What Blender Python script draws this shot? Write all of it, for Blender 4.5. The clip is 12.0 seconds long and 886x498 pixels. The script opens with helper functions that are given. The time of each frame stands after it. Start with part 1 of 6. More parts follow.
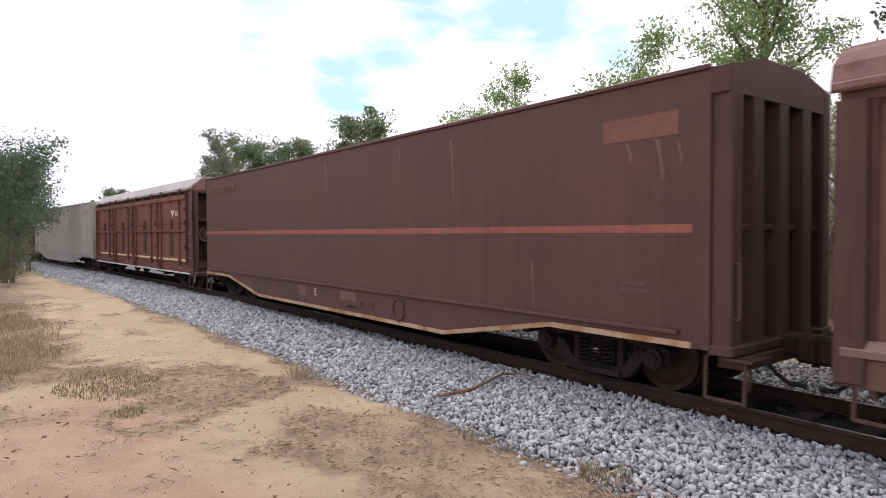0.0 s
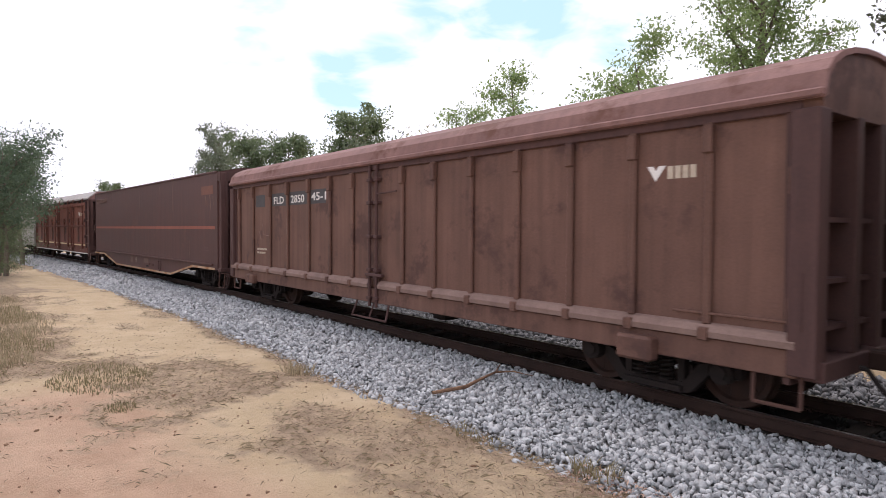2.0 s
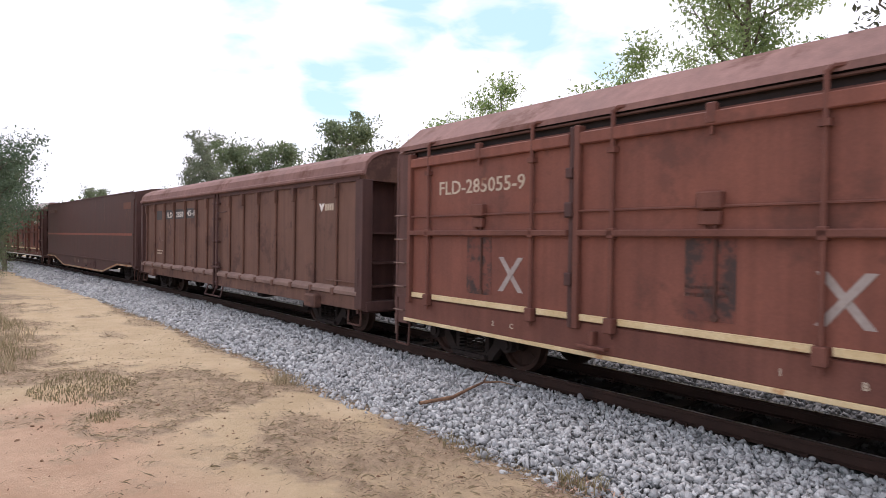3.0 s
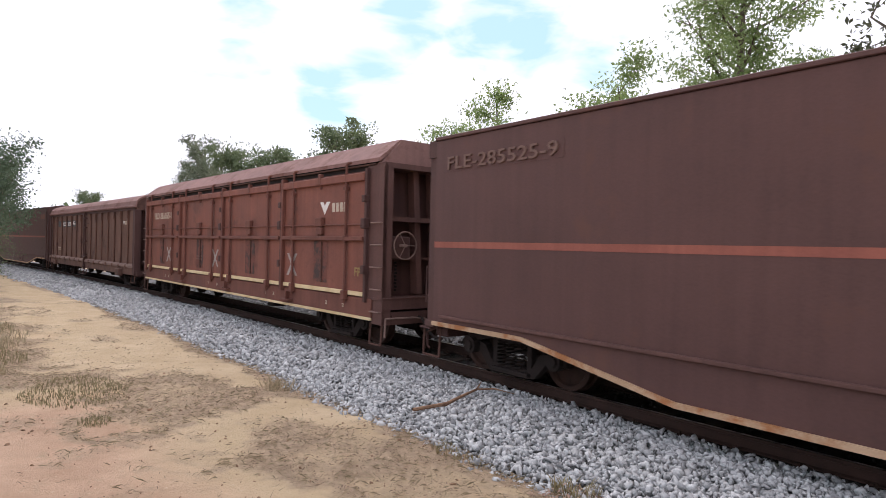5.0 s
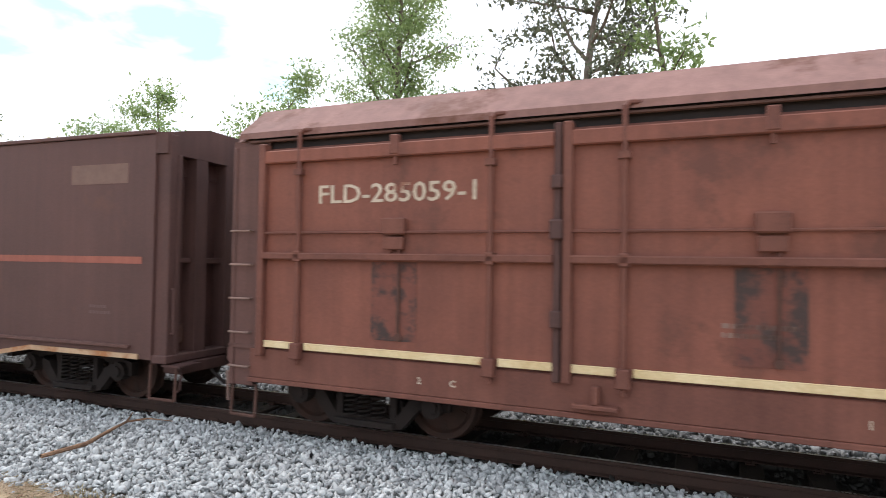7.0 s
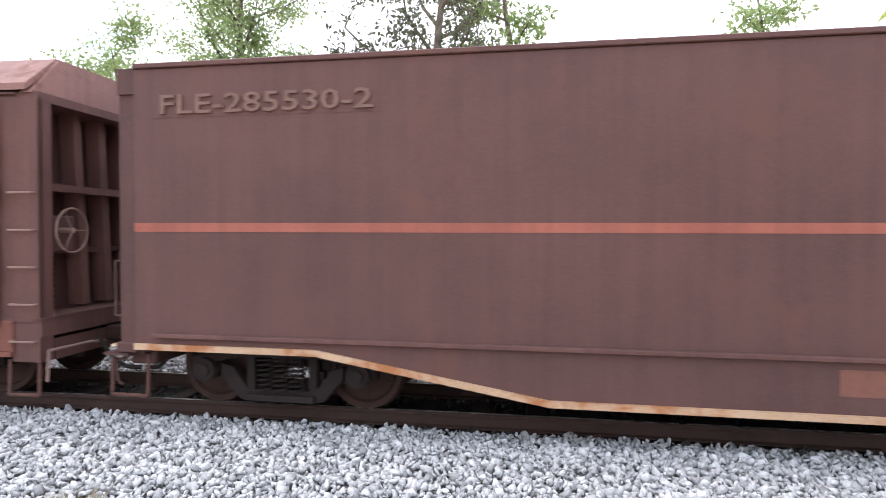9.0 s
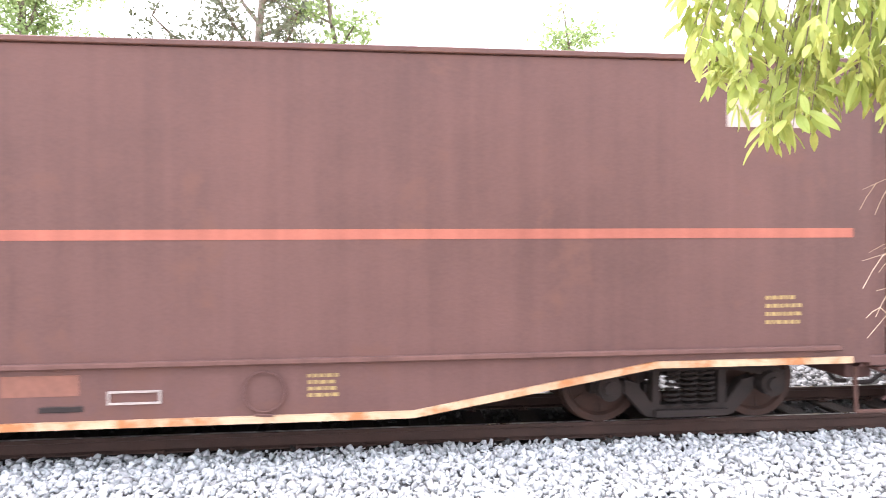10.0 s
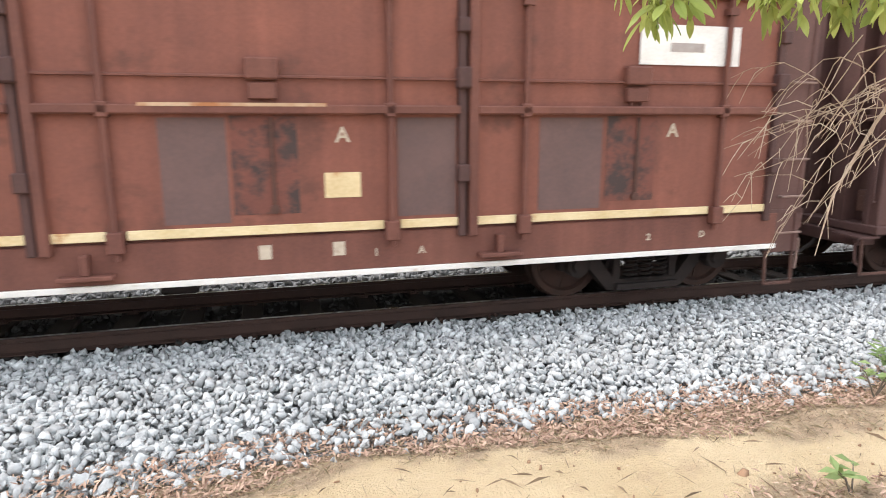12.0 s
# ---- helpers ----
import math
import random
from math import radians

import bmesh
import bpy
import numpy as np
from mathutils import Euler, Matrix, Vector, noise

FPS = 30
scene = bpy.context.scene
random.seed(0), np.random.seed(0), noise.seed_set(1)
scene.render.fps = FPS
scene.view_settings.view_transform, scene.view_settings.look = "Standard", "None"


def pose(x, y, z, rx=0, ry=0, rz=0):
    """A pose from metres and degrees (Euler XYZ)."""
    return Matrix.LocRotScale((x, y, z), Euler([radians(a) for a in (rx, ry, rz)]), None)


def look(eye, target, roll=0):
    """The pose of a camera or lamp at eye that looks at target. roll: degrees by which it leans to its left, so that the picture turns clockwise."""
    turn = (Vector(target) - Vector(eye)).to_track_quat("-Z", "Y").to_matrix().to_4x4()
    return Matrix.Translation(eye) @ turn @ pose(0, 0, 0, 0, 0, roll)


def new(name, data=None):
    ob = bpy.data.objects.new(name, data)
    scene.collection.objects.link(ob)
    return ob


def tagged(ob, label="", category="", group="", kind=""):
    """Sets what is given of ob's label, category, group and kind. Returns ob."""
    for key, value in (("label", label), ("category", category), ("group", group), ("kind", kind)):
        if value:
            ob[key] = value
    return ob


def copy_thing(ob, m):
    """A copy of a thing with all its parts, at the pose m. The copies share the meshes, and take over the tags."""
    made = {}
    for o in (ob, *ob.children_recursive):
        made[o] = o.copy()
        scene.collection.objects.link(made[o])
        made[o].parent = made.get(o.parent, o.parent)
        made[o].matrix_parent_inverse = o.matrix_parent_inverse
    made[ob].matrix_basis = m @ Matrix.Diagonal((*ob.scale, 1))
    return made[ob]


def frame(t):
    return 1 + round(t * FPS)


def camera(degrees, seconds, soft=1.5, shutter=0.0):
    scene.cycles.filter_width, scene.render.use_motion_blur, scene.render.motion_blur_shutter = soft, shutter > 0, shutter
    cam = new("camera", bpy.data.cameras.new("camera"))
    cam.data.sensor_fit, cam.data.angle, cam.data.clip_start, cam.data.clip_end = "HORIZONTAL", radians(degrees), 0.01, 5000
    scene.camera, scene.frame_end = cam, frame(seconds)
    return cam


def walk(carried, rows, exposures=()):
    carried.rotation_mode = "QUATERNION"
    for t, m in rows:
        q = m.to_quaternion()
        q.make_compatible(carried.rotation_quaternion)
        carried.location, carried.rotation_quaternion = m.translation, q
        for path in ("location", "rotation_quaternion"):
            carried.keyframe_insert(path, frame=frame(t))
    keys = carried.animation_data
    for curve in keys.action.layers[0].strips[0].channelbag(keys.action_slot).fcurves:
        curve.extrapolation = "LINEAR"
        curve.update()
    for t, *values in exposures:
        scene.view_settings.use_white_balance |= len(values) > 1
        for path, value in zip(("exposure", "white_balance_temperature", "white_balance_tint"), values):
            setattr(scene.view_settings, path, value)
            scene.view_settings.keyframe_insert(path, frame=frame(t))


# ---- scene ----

# ---------------------------------------------------------------- camera
RAIL_Z, RAIL_TOP = 0.10, 0.16      # the level from which the wagons are measured, and the top of the rails; the ground by the camera is z = 0
cam = camera(70.4, 12.0, soft=0.85, shutter=0.13)
walk(cam, [
    (0.0, pose(-0.045, -0.106, 1.948, 88.57, 0.22, 54.39)),
    (0.5, pose(-0.038, -0.112, 1.955, 88.03, 0.20, 53.81)),
    (1.0, pose(-0.035, -0.106, 1.953, 87.72, 0.07, 53.58)),
    (1.5, pose(-0.035, -0.106, 1.954, 87.99, -0.09, 54.04)),
    (2.0, pose(-0.036, -0.104, 1.952, 88.31, -0.38, 54.03)),
    (2.5, pose(-0.030, -0.112, 1.962, 88.82, -0.58, 53.29)),
    (4.5, pose(-0.044, -0.118, 1.950, 89.72, -1.24, 52.64)),
    (5.0, pose(-0.026, -0.126, 1.959, 89.79, -1.37, 52.43)),
    (5.5, pose(-0.022, -0.130, 1.962, 89.96, -1.53, 52.86)),
    (6.0, pose(-0.034, -0.088, 1.948, 90.18, -1.47, 51.31)),
    (6.2, pose(-0.026, -0.063, 1.953, 90.40, -1.23, 47.71)),
    (6.4, pose(-0.021, -0.024, 1.962, 90.75, -1.02, 41.60)),
    (6.5, pose(-0.018, -0.010, 1.968, 90.78, -0.97, 37.55)),
    (6.8, pose(0.024, -0.027, 1.995, 91.22, -0.84, 27.03)),
    (7.0, pose(0.055, -0.055, 2.004, 91.37, -0.94, 23.41)),
    (7.2, pose(0.068, -0.066, 2.002, 91.28, -0.98, 21.66)),
    (8.8, pose(-0.094, -0.035, 1.945, 89.76, -0.25, 11.80)),
    (9.0, pose(-0.072, -0.020, 1.941, 88.55, -0.16, 9.63)),
    (9.5, pose(0.020, 0.085, 1.932, 88.01, 0.55, 2.81)),
    (10.0, pose(0.008, 0.160, 1.943, 89.12, 0.24, -5.59)),
    (10.1, pose(0.012, 0.170, 1.945, 88.72, 0.23, -7.37)),
    (10.2, pose(0.045, 0.140, 1.957, 87.60, 0.24, -9.05)),
    (10.3, pose(0.080, 0.105, 1.968, 85.40, 0.29, -10.12)),
    (10.5, pose(0.076, 0.123, 1.958, 80.95, 0.55, -11.42)),
    (10.7, pose(0.060, 0.170, 1.958, 77.24, 1.05, -11.63)),
    (11.0, pose(0.070, 0.188, 1.961, 73.05, 1.50, -11.58)),
    (11.5, pose(0.072, 0.226, 1.964, 74.59, 1.47, -12.31)),
    (12.0, pose(0.078, 0.223, 1.958, 78.61, 0.11, -15.14)),
], exposures=[(0.0, 0.03, 6500, 23), (6.2, 0.0, 6450, 20), (7.0, 0.44, 6350, 12), (7.2, 0.5, 6350, 12), (8.8, 0.88, 6200, 16), (9.0, 1.0, 6250, 19), (9.5, 1.68, 6200, 18), (10.0, 2.05, 6400, 20), (10.5, 1.85, 6600, 21), (11.0, 1.22, 6600, 10), (11.5, 1.1, 6550, 7), (12.0, 1.0, 6500, 12)])

# ---------------------------------------------------------------- light
world = bpy.data.worlds.new("sky")
scene.world = world
world.use_nodes = True
wn, wl = world.node_tree.nodes, world.node_tree.links
wn.clear()


def wnode(kind, **inputs):
    n = wn.new(kind)
    for k, v in inputs.items():
        n.inputs[k.replace("_", " ")].default_value = v
    return n


sky = wnode("ShaderNodeTexSky")
sky.sky_type, sky.sun_disc = "NISHITA", False
sky.sun_elevation, sky.sun_rotation = radians(58), radians(-60)
sky_amount = wnode("ShaderNodeVectorMath")
sky_amount.operation = "SCALE"
sky_amount.inputs["Scale"].default_value = 0.15
wl.new(sky.outputs[0], sky_amount.inputs[0])
where = wnode("ShaderNodeTexCoord")
stretch = wnode("ShaderNodeMapping")
stretch.inputs["Scale"].default_value = (1.0, 1.0, 2.6)
stretch.inputs["Rotation"].default_value = (0.1, 0.05, 0.9)
wl.new(where.outputs["Generated"], stretch.inputs[0])
cloud = wnode("ShaderNodeTexNoise", Scale=7.5, Detail=6.0, Roughness=0.5, Distortion=0.3)
wl.new(stretch.outputs[0], cloud.inputs["Vector"])
cover = wnode("ShaderNodeMapRange", From_Min=-0.03, From_Max=0.05)
# gaps in the cloud, ragged by the noise: a bearing and a width each
gaps = None
for gap, wide in (((-0.78, 0.53, 0.345), 0.045), ((-0.72, 0.61, 0.328), 0.04), ((-0.66, 0.68, 0.312), 0.045), ((-0.61, 0.73, 0.3), 0.02), ((-0.864, 0.448, 0.235), 0.04), ((-0.83, 0.48, 0.27), 0.025), ((-0.9, 0.3, 0.34), 0.03), ((0.3, -0.8, 0.5), 0.2), ((0.7, 0.3, 0.65), 0.18), ((-0.3, -0.6, 0.74), 0.2)):
    far = wnode("ShaderNodeVectorMath")
    far.operation = "DISTANCE"
    wl.new(where.outputs["Generated"], far.inputs[0])
    far.inputs[1].default_value = gap
    edge = wnode("ShaderNodeMath")
    edge.operation = "SUBTRACT"
    wl.new(far.outputs["Value"], edge.inputs[0])
    edge.inputs[1].default_value = wide
    if gaps:
        least = wnode("ShaderNodeMath")
        least.operation = "MINIMUM"
        wl.new(gaps.outputs[0], least.inputs[0])
        wl.new(edge.outputs[0], least.inputs[1])
        gaps = least
    else:
        gaps = edge
ragged = wnode("ShaderNodeMath")
ragged.operation = "MULTIPLY_ADD"
wl.new(cloud.outputs[0], ragged.inputs[0])
ragged.inputs[1].default_value = 0.34
wl.new(gaps.outputs[0], ragged.inputs[2])
shift = wnode("ShaderNodeMath")
shift.operation = "SUBTRACT"
wl.new(ragged.outputs[0], shift.inputs[0])
shift.inputs[1].default_value = 0.17
wl.new(shift.outputs[0], cover.inputs[0])
cloud_mix = wnode("ShaderNodeMix")
cloud_mix.data_type = "RGBA"
wl.new(cover.outputs[0], cloud_mix.inputs[0])
thin_cloud = wnode("ShaderNodeMix")
thin_cloud.data_type = "RGBA"
thin_cloud.inputs[0].default_value = 0.7
wl.new(sky_amount.outputs[0], thin_cloud.inputs[6])
thin_cloud.inputs[7].default_value = (0.6, 1.0, 1.1, 1)
wl.new(thin_cloud.outputs[2], cloud_mix.inputs[6])
cloud_mix.inputs[7].default_value = (1.19, 1.24, 1.32, 1)
back = wnode("ShaderNodeBackground", Strength=1.0)
wl.new(cloud_mix.outputs[2], back.inputs[0])
out = wnode("ShaderNodeOutputWorld")
wl.new(back.outputs[0], out.inputs[0])

sun = new("sun", bpy.data.lights.new("sun", "SUN"))
sun.data.energy, sun.data.angle, sun.data.color = 1.5, radians(10), (1.0, 0.965, 0.91)
sun.matrix_world = look((0, 0, 40), (18, -4, 12))

# ---------------------------------------------------------------- materials


def material(name, dark, light, rough=0.7, metal=0.0, scale=3.0, fine=60.0, bump=0.15, streak=0.0, stain=None, stain_amount=0.0, stain_scale=1.6, by_piece=0.0, by_island=0.0, thin=0.0):
    """Two colours mixed at two scales, optional downward streaks and stains, fine relief."""
    m = bpy.data.materials.new(name)
    m.use_nodes = True
    n, l = m.node_tree.nodes, m.node_tree.links
    p = n["Principled BSDF"]
    co = n.new("ShaderNodeTexCoord")
    big = n.new("ShaderNodeTexNoise")
    big.inputs["Scale"].default_value, big.inputs["Detail"].default_value, big.inputs["Roughness"].default_value = scale, 6, 0.62
    l.new(co.outputs["Object"], big.inputs["Vector"])
    small = n.new("ShaderNodeTexNoise")
    small.inputs["Scale"].default_value, small.inputs["Detail"].default_value = fine, 4
    l.new(co.outputs["Object"], small.inputs["Vector"])
    add = n.new("ShaderNodeMath")
    add.operation = "MULTIPLY_ADD"
    l.new(small.outputs[0], add.inputs[0])
    add.inputs[1].default_value = 0.45
    l.new(big.outputs[0], add.inputs[2])
    ramp = n.new("ShaderNodeMapRange")
    ramp.inputs["From Min"].default_value, ramp.inputs["From Max"].default_value = 0.48, 0.98
    l.new(add.outputs[0], ramp.inputs[0])
    value = ramp.outputs[0]
    if by_piece or by_island:
        src = n.new("ShaderNodeObjectInfo") if by_piece else n.new("ShaderNodeNewGeometry")
        mix = n.new("ShaderNodeMix")
        mix.inputs[0].default_value = by_piece or by_island
        l.new(value, mix.inputs[2])
        l.new(src.outputs["Random" if by_piece else "Random Per Island"], mix.inputs[3])
        value = mix.outputs[0]
    col = n.new("ShaderNodeMix")
    col.data_type = "RGBA"
    l.new(value, col.inputs[0])
    col.inputs[6].default_value, col.inputs[7].default_value = (*dark, 1), (*light, 1)
    colour = col.outputs[2]
    if streak:
        mp = n.new("ShaderNodeMapping")
        mp.inputs["Scale"].default_value = (3.2, 3.2, 0.16)
        l.new(co.outputs["Object"], mp.inputs[0])
        st = n.new("ShaderNodeTexNoise")
        st.inputs["Scale"].default_value, st.inputs["Detail"].default_value = 2.2, 5
        l.new(mp.outputs[0], st.inputs["Vector"])
        sr = n.new("ShaderNodeMapRange")
        sr.inputs["From Min"].default_value, sr.inputs["From Max"].default_value = 0.35, 0.7
        sr.inputs["To Min"].default_value, sr.inputs["To Max"].default_value = 1 - streak, 1 + streak
        l.new(st.outputs[0], sr.inputs[0])
        mul = n.new("ShaderNodeVectorMath")
        mul.operation = "SCALE"
        l.new(colour, mul.inputs[0])
        l.new(sr.outputs[0], mul.inputs["Scale"])
        colour = mul.outputs[0]
    if stain:
        sn = n.new("ShaderNodeTexNoise")
        sn.inputs["Scale"].default_value, sn.inputs["Detail"].default_value, sn.inputs["Roughness"].default_value = stain_scale, 9, 0.7
        l.new(co.outputs["Object"], sn.inputs["Vector"])
        r2 = n.new("ShaderNodeMapRange")
        r2.inputs["From Min"].default_value, r2.inputs["From Max"].default_value = 0.66 - stain_amount * 0.25, 0.72 - stain_amount * 0.2
        l.new(sn.outputs[0], r2.inputs[0])
        c2 = n.new("ShaderNodeMix")
        c2.data_type = "RGBA"
        l.new(r2.outputs[0], c2.inputs[0])
        l.new(colour, c2.inputs[6])
        c2.inputs[7].default_value = (*stain, 1)
        colour = c2.outputs[2]
    l.new(colour, p.inputs["Base Color"])
    p.inputs["Metallic"].default_value = metal
    p.inputs["Specular IOR Level"].default_value = 0.3
    rr = n.new("ShaderNodeMapRange")
    rr.inputs["To Min"].default_value, rr.inputs["To Max"].default_value = max(rough - 0.12, 0.05), min(rough + 0.12, 1)
    l.new(big.outputs[0], rr.inputs[0])
    l.new(rr.outputs[0], p.inputs["Roughness"])
    if bump:
        b = n.new("ShaderNodeBump")
        b.inputs["Strength"].default_value, b.inputs["Distance"].default_value = bump, 0.02
        l.new(small.outputs[0], b.inputs["Height"])
        l.new(b.outputs[0], p.inputs["Normal"])
    if thin:
        tr = n.new("ShaderNodeBsdfTranslucent")
        l.new(colour, tr.inputs[0])
        ms = n.new("ShaderNodeMixShader")
        ms.inputs[0].default_value = thin
        l.new(p.outputs[0], ms.inputs[1])
        l.new(tr.outputs[0], ms.inputs[2])
        l.new(ms.outputs[0], n["Material Output"].inputs[0])
    return m


M = {
    "fle": material("brown_rusty_steel", (0.083, 0.041, 0.036), (0.124, 0.062, 0.054), 0.62, 0.0, 0.7, 45, 0.06, streak=0.07, stain=(0.118, 0.056, 0.044), stain_amount=0.42, stain_scale=0.9),
    "grey": material("pale_grey_paint", (0.36, 0.34, 0.31), (0.46, 0.43, 0.4), 0.65, 0, 0.7, 45, 0.06, streak=0.15),
    "fld_rib": material("dusty_brown_paint", (0.118, 0.06, 0.044), (0.19, 0.1, 0.073), 0.7, 0, 0.9, 40, 0.1, streak=0.13, stain=(0.09, 0.045, 0.036), stain_amount=0.5, stain_scale=1.1),
    "fld_door": material("red_oxide_paint", (0.162, 0.06, 0.043), (0.25, 0.092, 0.063), 0.66, 0, 1.1, 40, 0.1, streak=0.1, stain=(0.13, 0.052, 0.038), stain_amount=0.5, stain_scale=0.9),
    "fld_frame": material("dull_red_brown_frame", (0.118, 0.046, 0.035), (0.2, 0.08, 0.057), 0.7, 0, 1.5, 40, 0.08, streak=0.12),
    "end": material("dark_brown_end_steel", (0.068, 0.035, 0.032), (0.11, 0.055, 0.047), 0.7, 0, 1.2, 40, 0.08, streak=0.12),
    "roof": material("dusty_pink_brown_roof", (0.185, 0.1, 0.087), (0.285, 0.158, 0.137), 0.8, 0, 0.8, 50, 0.06, streak=0.1, stain=(0.15, 0.07, 0.052), stain_amount=0.42, stain_scale=1.0),
    "roof_grey": material("weathered_grey_roof", (0.34, 0.31, 0.29), (0.5, 0.47, 0.44), 0.8, 0, 0.8, 50, 0.06, streak=0.1, stain=(0.2, 0.11, 0.085), stain_amount=0.4),
    "dusty": material("dust_covered_ledge", (0.19, 0.12, 0.1), (0.3, 0.2, 0.165), 0.85, 0, 3, 50, 0.1),
    "stripe": material("faded_orange_stripe", (0.25, 0.08, 0.058), (0.34, 0.115, 0.08), 0.6, 0, 1.2, 40, 0.05, streak=0.1),
    "trim": material("worn_cream_and_rust_edge", (0.40, 0.25, 0.15), (0.58, 0.41, 0.27), 0.7, 0, 2.0, 40, 0.1, stain=(0.36, 0.15, 0.06), stain_amount=0.7),
    "yellow": material("dirty_cream_paint", (0.55, 0.4, 0.2), (0.8, 0.66, 0.42), 0.65, 0, 2.0, 40, 0.08, stain=(0.45, 0.19, 0.07), stain_amount=0.22),
    "white": material("off_white_paint", (0.62, 0.58, 0.53), (0.82, 0.79, 0.75), 0.6, 0, 2.5, 40, 0.06, stain=(0.45, 0.3, 0.22), stain_amount=0.15),
    "letter": material("faded_white_lettering", (0.4, 0.32, 0.24), (0.62, 0.53, 0.42), 0.7, 0, 4, 30, 0.05, stain=(0.25, 0.12, 0.08), stain_amount=0.25),
    "ochre": material("faded_yellow_lettering", (0.24, 0.165, 0.07), (0.36, 0.26, 0.11), 0.7, 0, 4, 30, 0.05),
    "patch": material("dark_slate_patch", (0.05, 0.05, 0.052), (0.09, 0.085, 0.085), 0.7, 0, 4, 30, 0.05),
    "primer": material("grey_brown_primer", (0.11, 0.07, 0.065), (0.16, 0.095, 0.085), 0.75, 0, 3, 30, 0.05),
    "old": material("faded_orange_label", (0.16, 0.072, 0.052), (0.23, 0.1, 0.072), 0.7, 0, 7, 30, 0.05),
    "run": material("run_mark_and_highlight", (0.15, 0.088, 0.072), (0.2, 0.125, 0.1), 0.7, 0, 7, 30, 0.05),
    "chip": material("reddish_bark_chips", (0.21, 0.12, 0.085), (0.52, 0.37, 0.28), 0.9, 0, 3, 30, 0, by_island=0.8),
    "shade_bed": material("shade_black_track_bed", (0.016, 0.013, 0.012), (0.035, 0.028, 0.024), 0.9, 0, 6, 60, 0.6),
    "smudge": material("sooty_smudged_paint", (0.13, 0.048, 0.037), (0.2, 0.075, 0.055), 0.75, 0, 3, 40, 0.1, stain=(0.06, 0.04, 0.036), stain_amount=0.8, stain_scale=2.6),
    "corner": material("brown_corner_steel", (0.088, 0.044, 0.038), (0.142, 0.07, 0.058), 0.7, 0, 1.2, 40, 0.08, streak=0.12),
    "leaf_y": material("yellowish_brush_leaves", (0.31, 0.29, 0.16), (0.6, 0.56, 0.36), 0.6, 0, 1.2, 20, 0, by_island=0.6, thin=0.45),
    "pale": material("faded_pale_label", (0.3, 0.25, 0.23), (0.42, 0.37, 0.34), 0.7, 0, 7, 30, 0.05),
    "soot": material("sooty_rust", (0.07, 0.035, 0.028), (0.12, 0.06, 0.045), 0.8, 0, 6, 40, 0.1),
    "black": material("soot_and_shade_black", (0.016, 0.012, 0.011), (0.032, 0.023, 0.021), 0.75, 0.0, 5, 60, 0.15),
    "bogie": material("greasy_brown_cast_steel", (0.013, 0.01, 0.009), (0.03, 0.02, 0.017), 0.9, 0.0, 4, 60, 0.2),
    "wheel": material("rust_brown_wheel_steel", (0.022, 0.013, 0.01), (0.055, 0.026, 0.018), 0.65, 0.2, 5, 60, 0.15),
    "tread": material("polished_tread_steel", (0.35, 0.34, 0.33), (0.5, 0.49, 0.48), 0.3, 0.9, 5, 60, 0.03),
    "rail": material("rusty_rail", (0.03, 0.017, 0.013), (0.06, 0.032, 0.024), 0.8, 0.1, 4, 80, 0.15),
    "sleeper": material("weathered_dark_sleeper", (0.023, 0.016, 0.013), (0.050, 0.036, 0.027), 0.9, 0, 4, 60, 0.4),
    "stone": material("crushed_grey_granite", (0.2, 0.205, 0.207), (0.62, 0.63, 0.627), 0.85, 0, 5, 50, 0.5, by_island=0.62),
    "stone_piece": material("crushed_grey_granite_loose", (0.2, 0.205, 0.207), (0.62, 0.63, 0.627), 0.85, 0, 5, 50, 0.5, by_piece=0.62),
    "stone_far": material("shaded_grey_granite", (0.1, 0.1, 0.1), (0.36, 0.36, 0.36), 0.85, 0, 5, 50, 0.5, by_island=0.62),
    "stone_dark": material("shade_dark_ballast", (0.017, 0.016, 0.014), (0.052, 0.049, 0.045), 0.85, 0, 5, 50, 0.3, by_island=0.6),
    "bed": material("ballast_fines", (0.12, 0.12, 0.12), (0.27, 0.27, 0.27), 0.95, 0, 12, 90, 0.7),
    "bark": material("grey_brown_bark", (0.1, 0.075, 0.055), (0.24, 0.2, 0.16), 0.9, 0, 6, 50, 0.5),
    "twig": material("dry_pale_twig", (0.28, 0.2, 0.14), (0.48, 0.38, 0.29), 0.85, 0, 6, 50, 0.3),
    "leaf_a": material("mid_green_leaves", (0.09, 0.13, 0.07), (0.26, 0.32, 0.17), 0.5, 0, 1.2, 20, 0, by_island=0.55, thin=0.35),
    "leaf_b": material("bright_green_leaves", (0.16, 0.24, 0.085), (0.4, 0.5, 0.22), 0.5, 0, 1.2, 20, 0, by_island=0.55, thin=0.5),
    "leaf_c": material("dark_olive_leaves", (0.07, 0.085, 0.055), (0.19, 0.2, 0.125), 0.55, 0, 1.2, 20, 0, by_island=0.55, thin=0.3),
    "leaf_d": material("grey_green_leaves", (0.11, 0.135, 0.09), (0.26, 0.3, 0.2), 0.6, 0, 1.2, 20, 0, by_island=0.55, thin=0.35),
    "leaf_e": material("blue_green_leaves", (0.055, 0.095, 0.055), (0.16, 0.22, 0.13), 0.5, 0, 1.2, 20, 0, by_island=0.55, thin=0.3),
    "leaf_big": material("yellow_green_long_leaves", (0.24, 0.32, 0.07), (0.56, 0.6, 0.2), 0.42, 0, 3, 30, 0, by_piece=0.7, thin=0.45),
    "leaf_far": material("yellow_green_foliage", (0.24, 0.32, 0.07), (0.56, 0.6, 0.2), 0.42, 0, 3, 30, 0, by_island=0.7, thin=0.45),
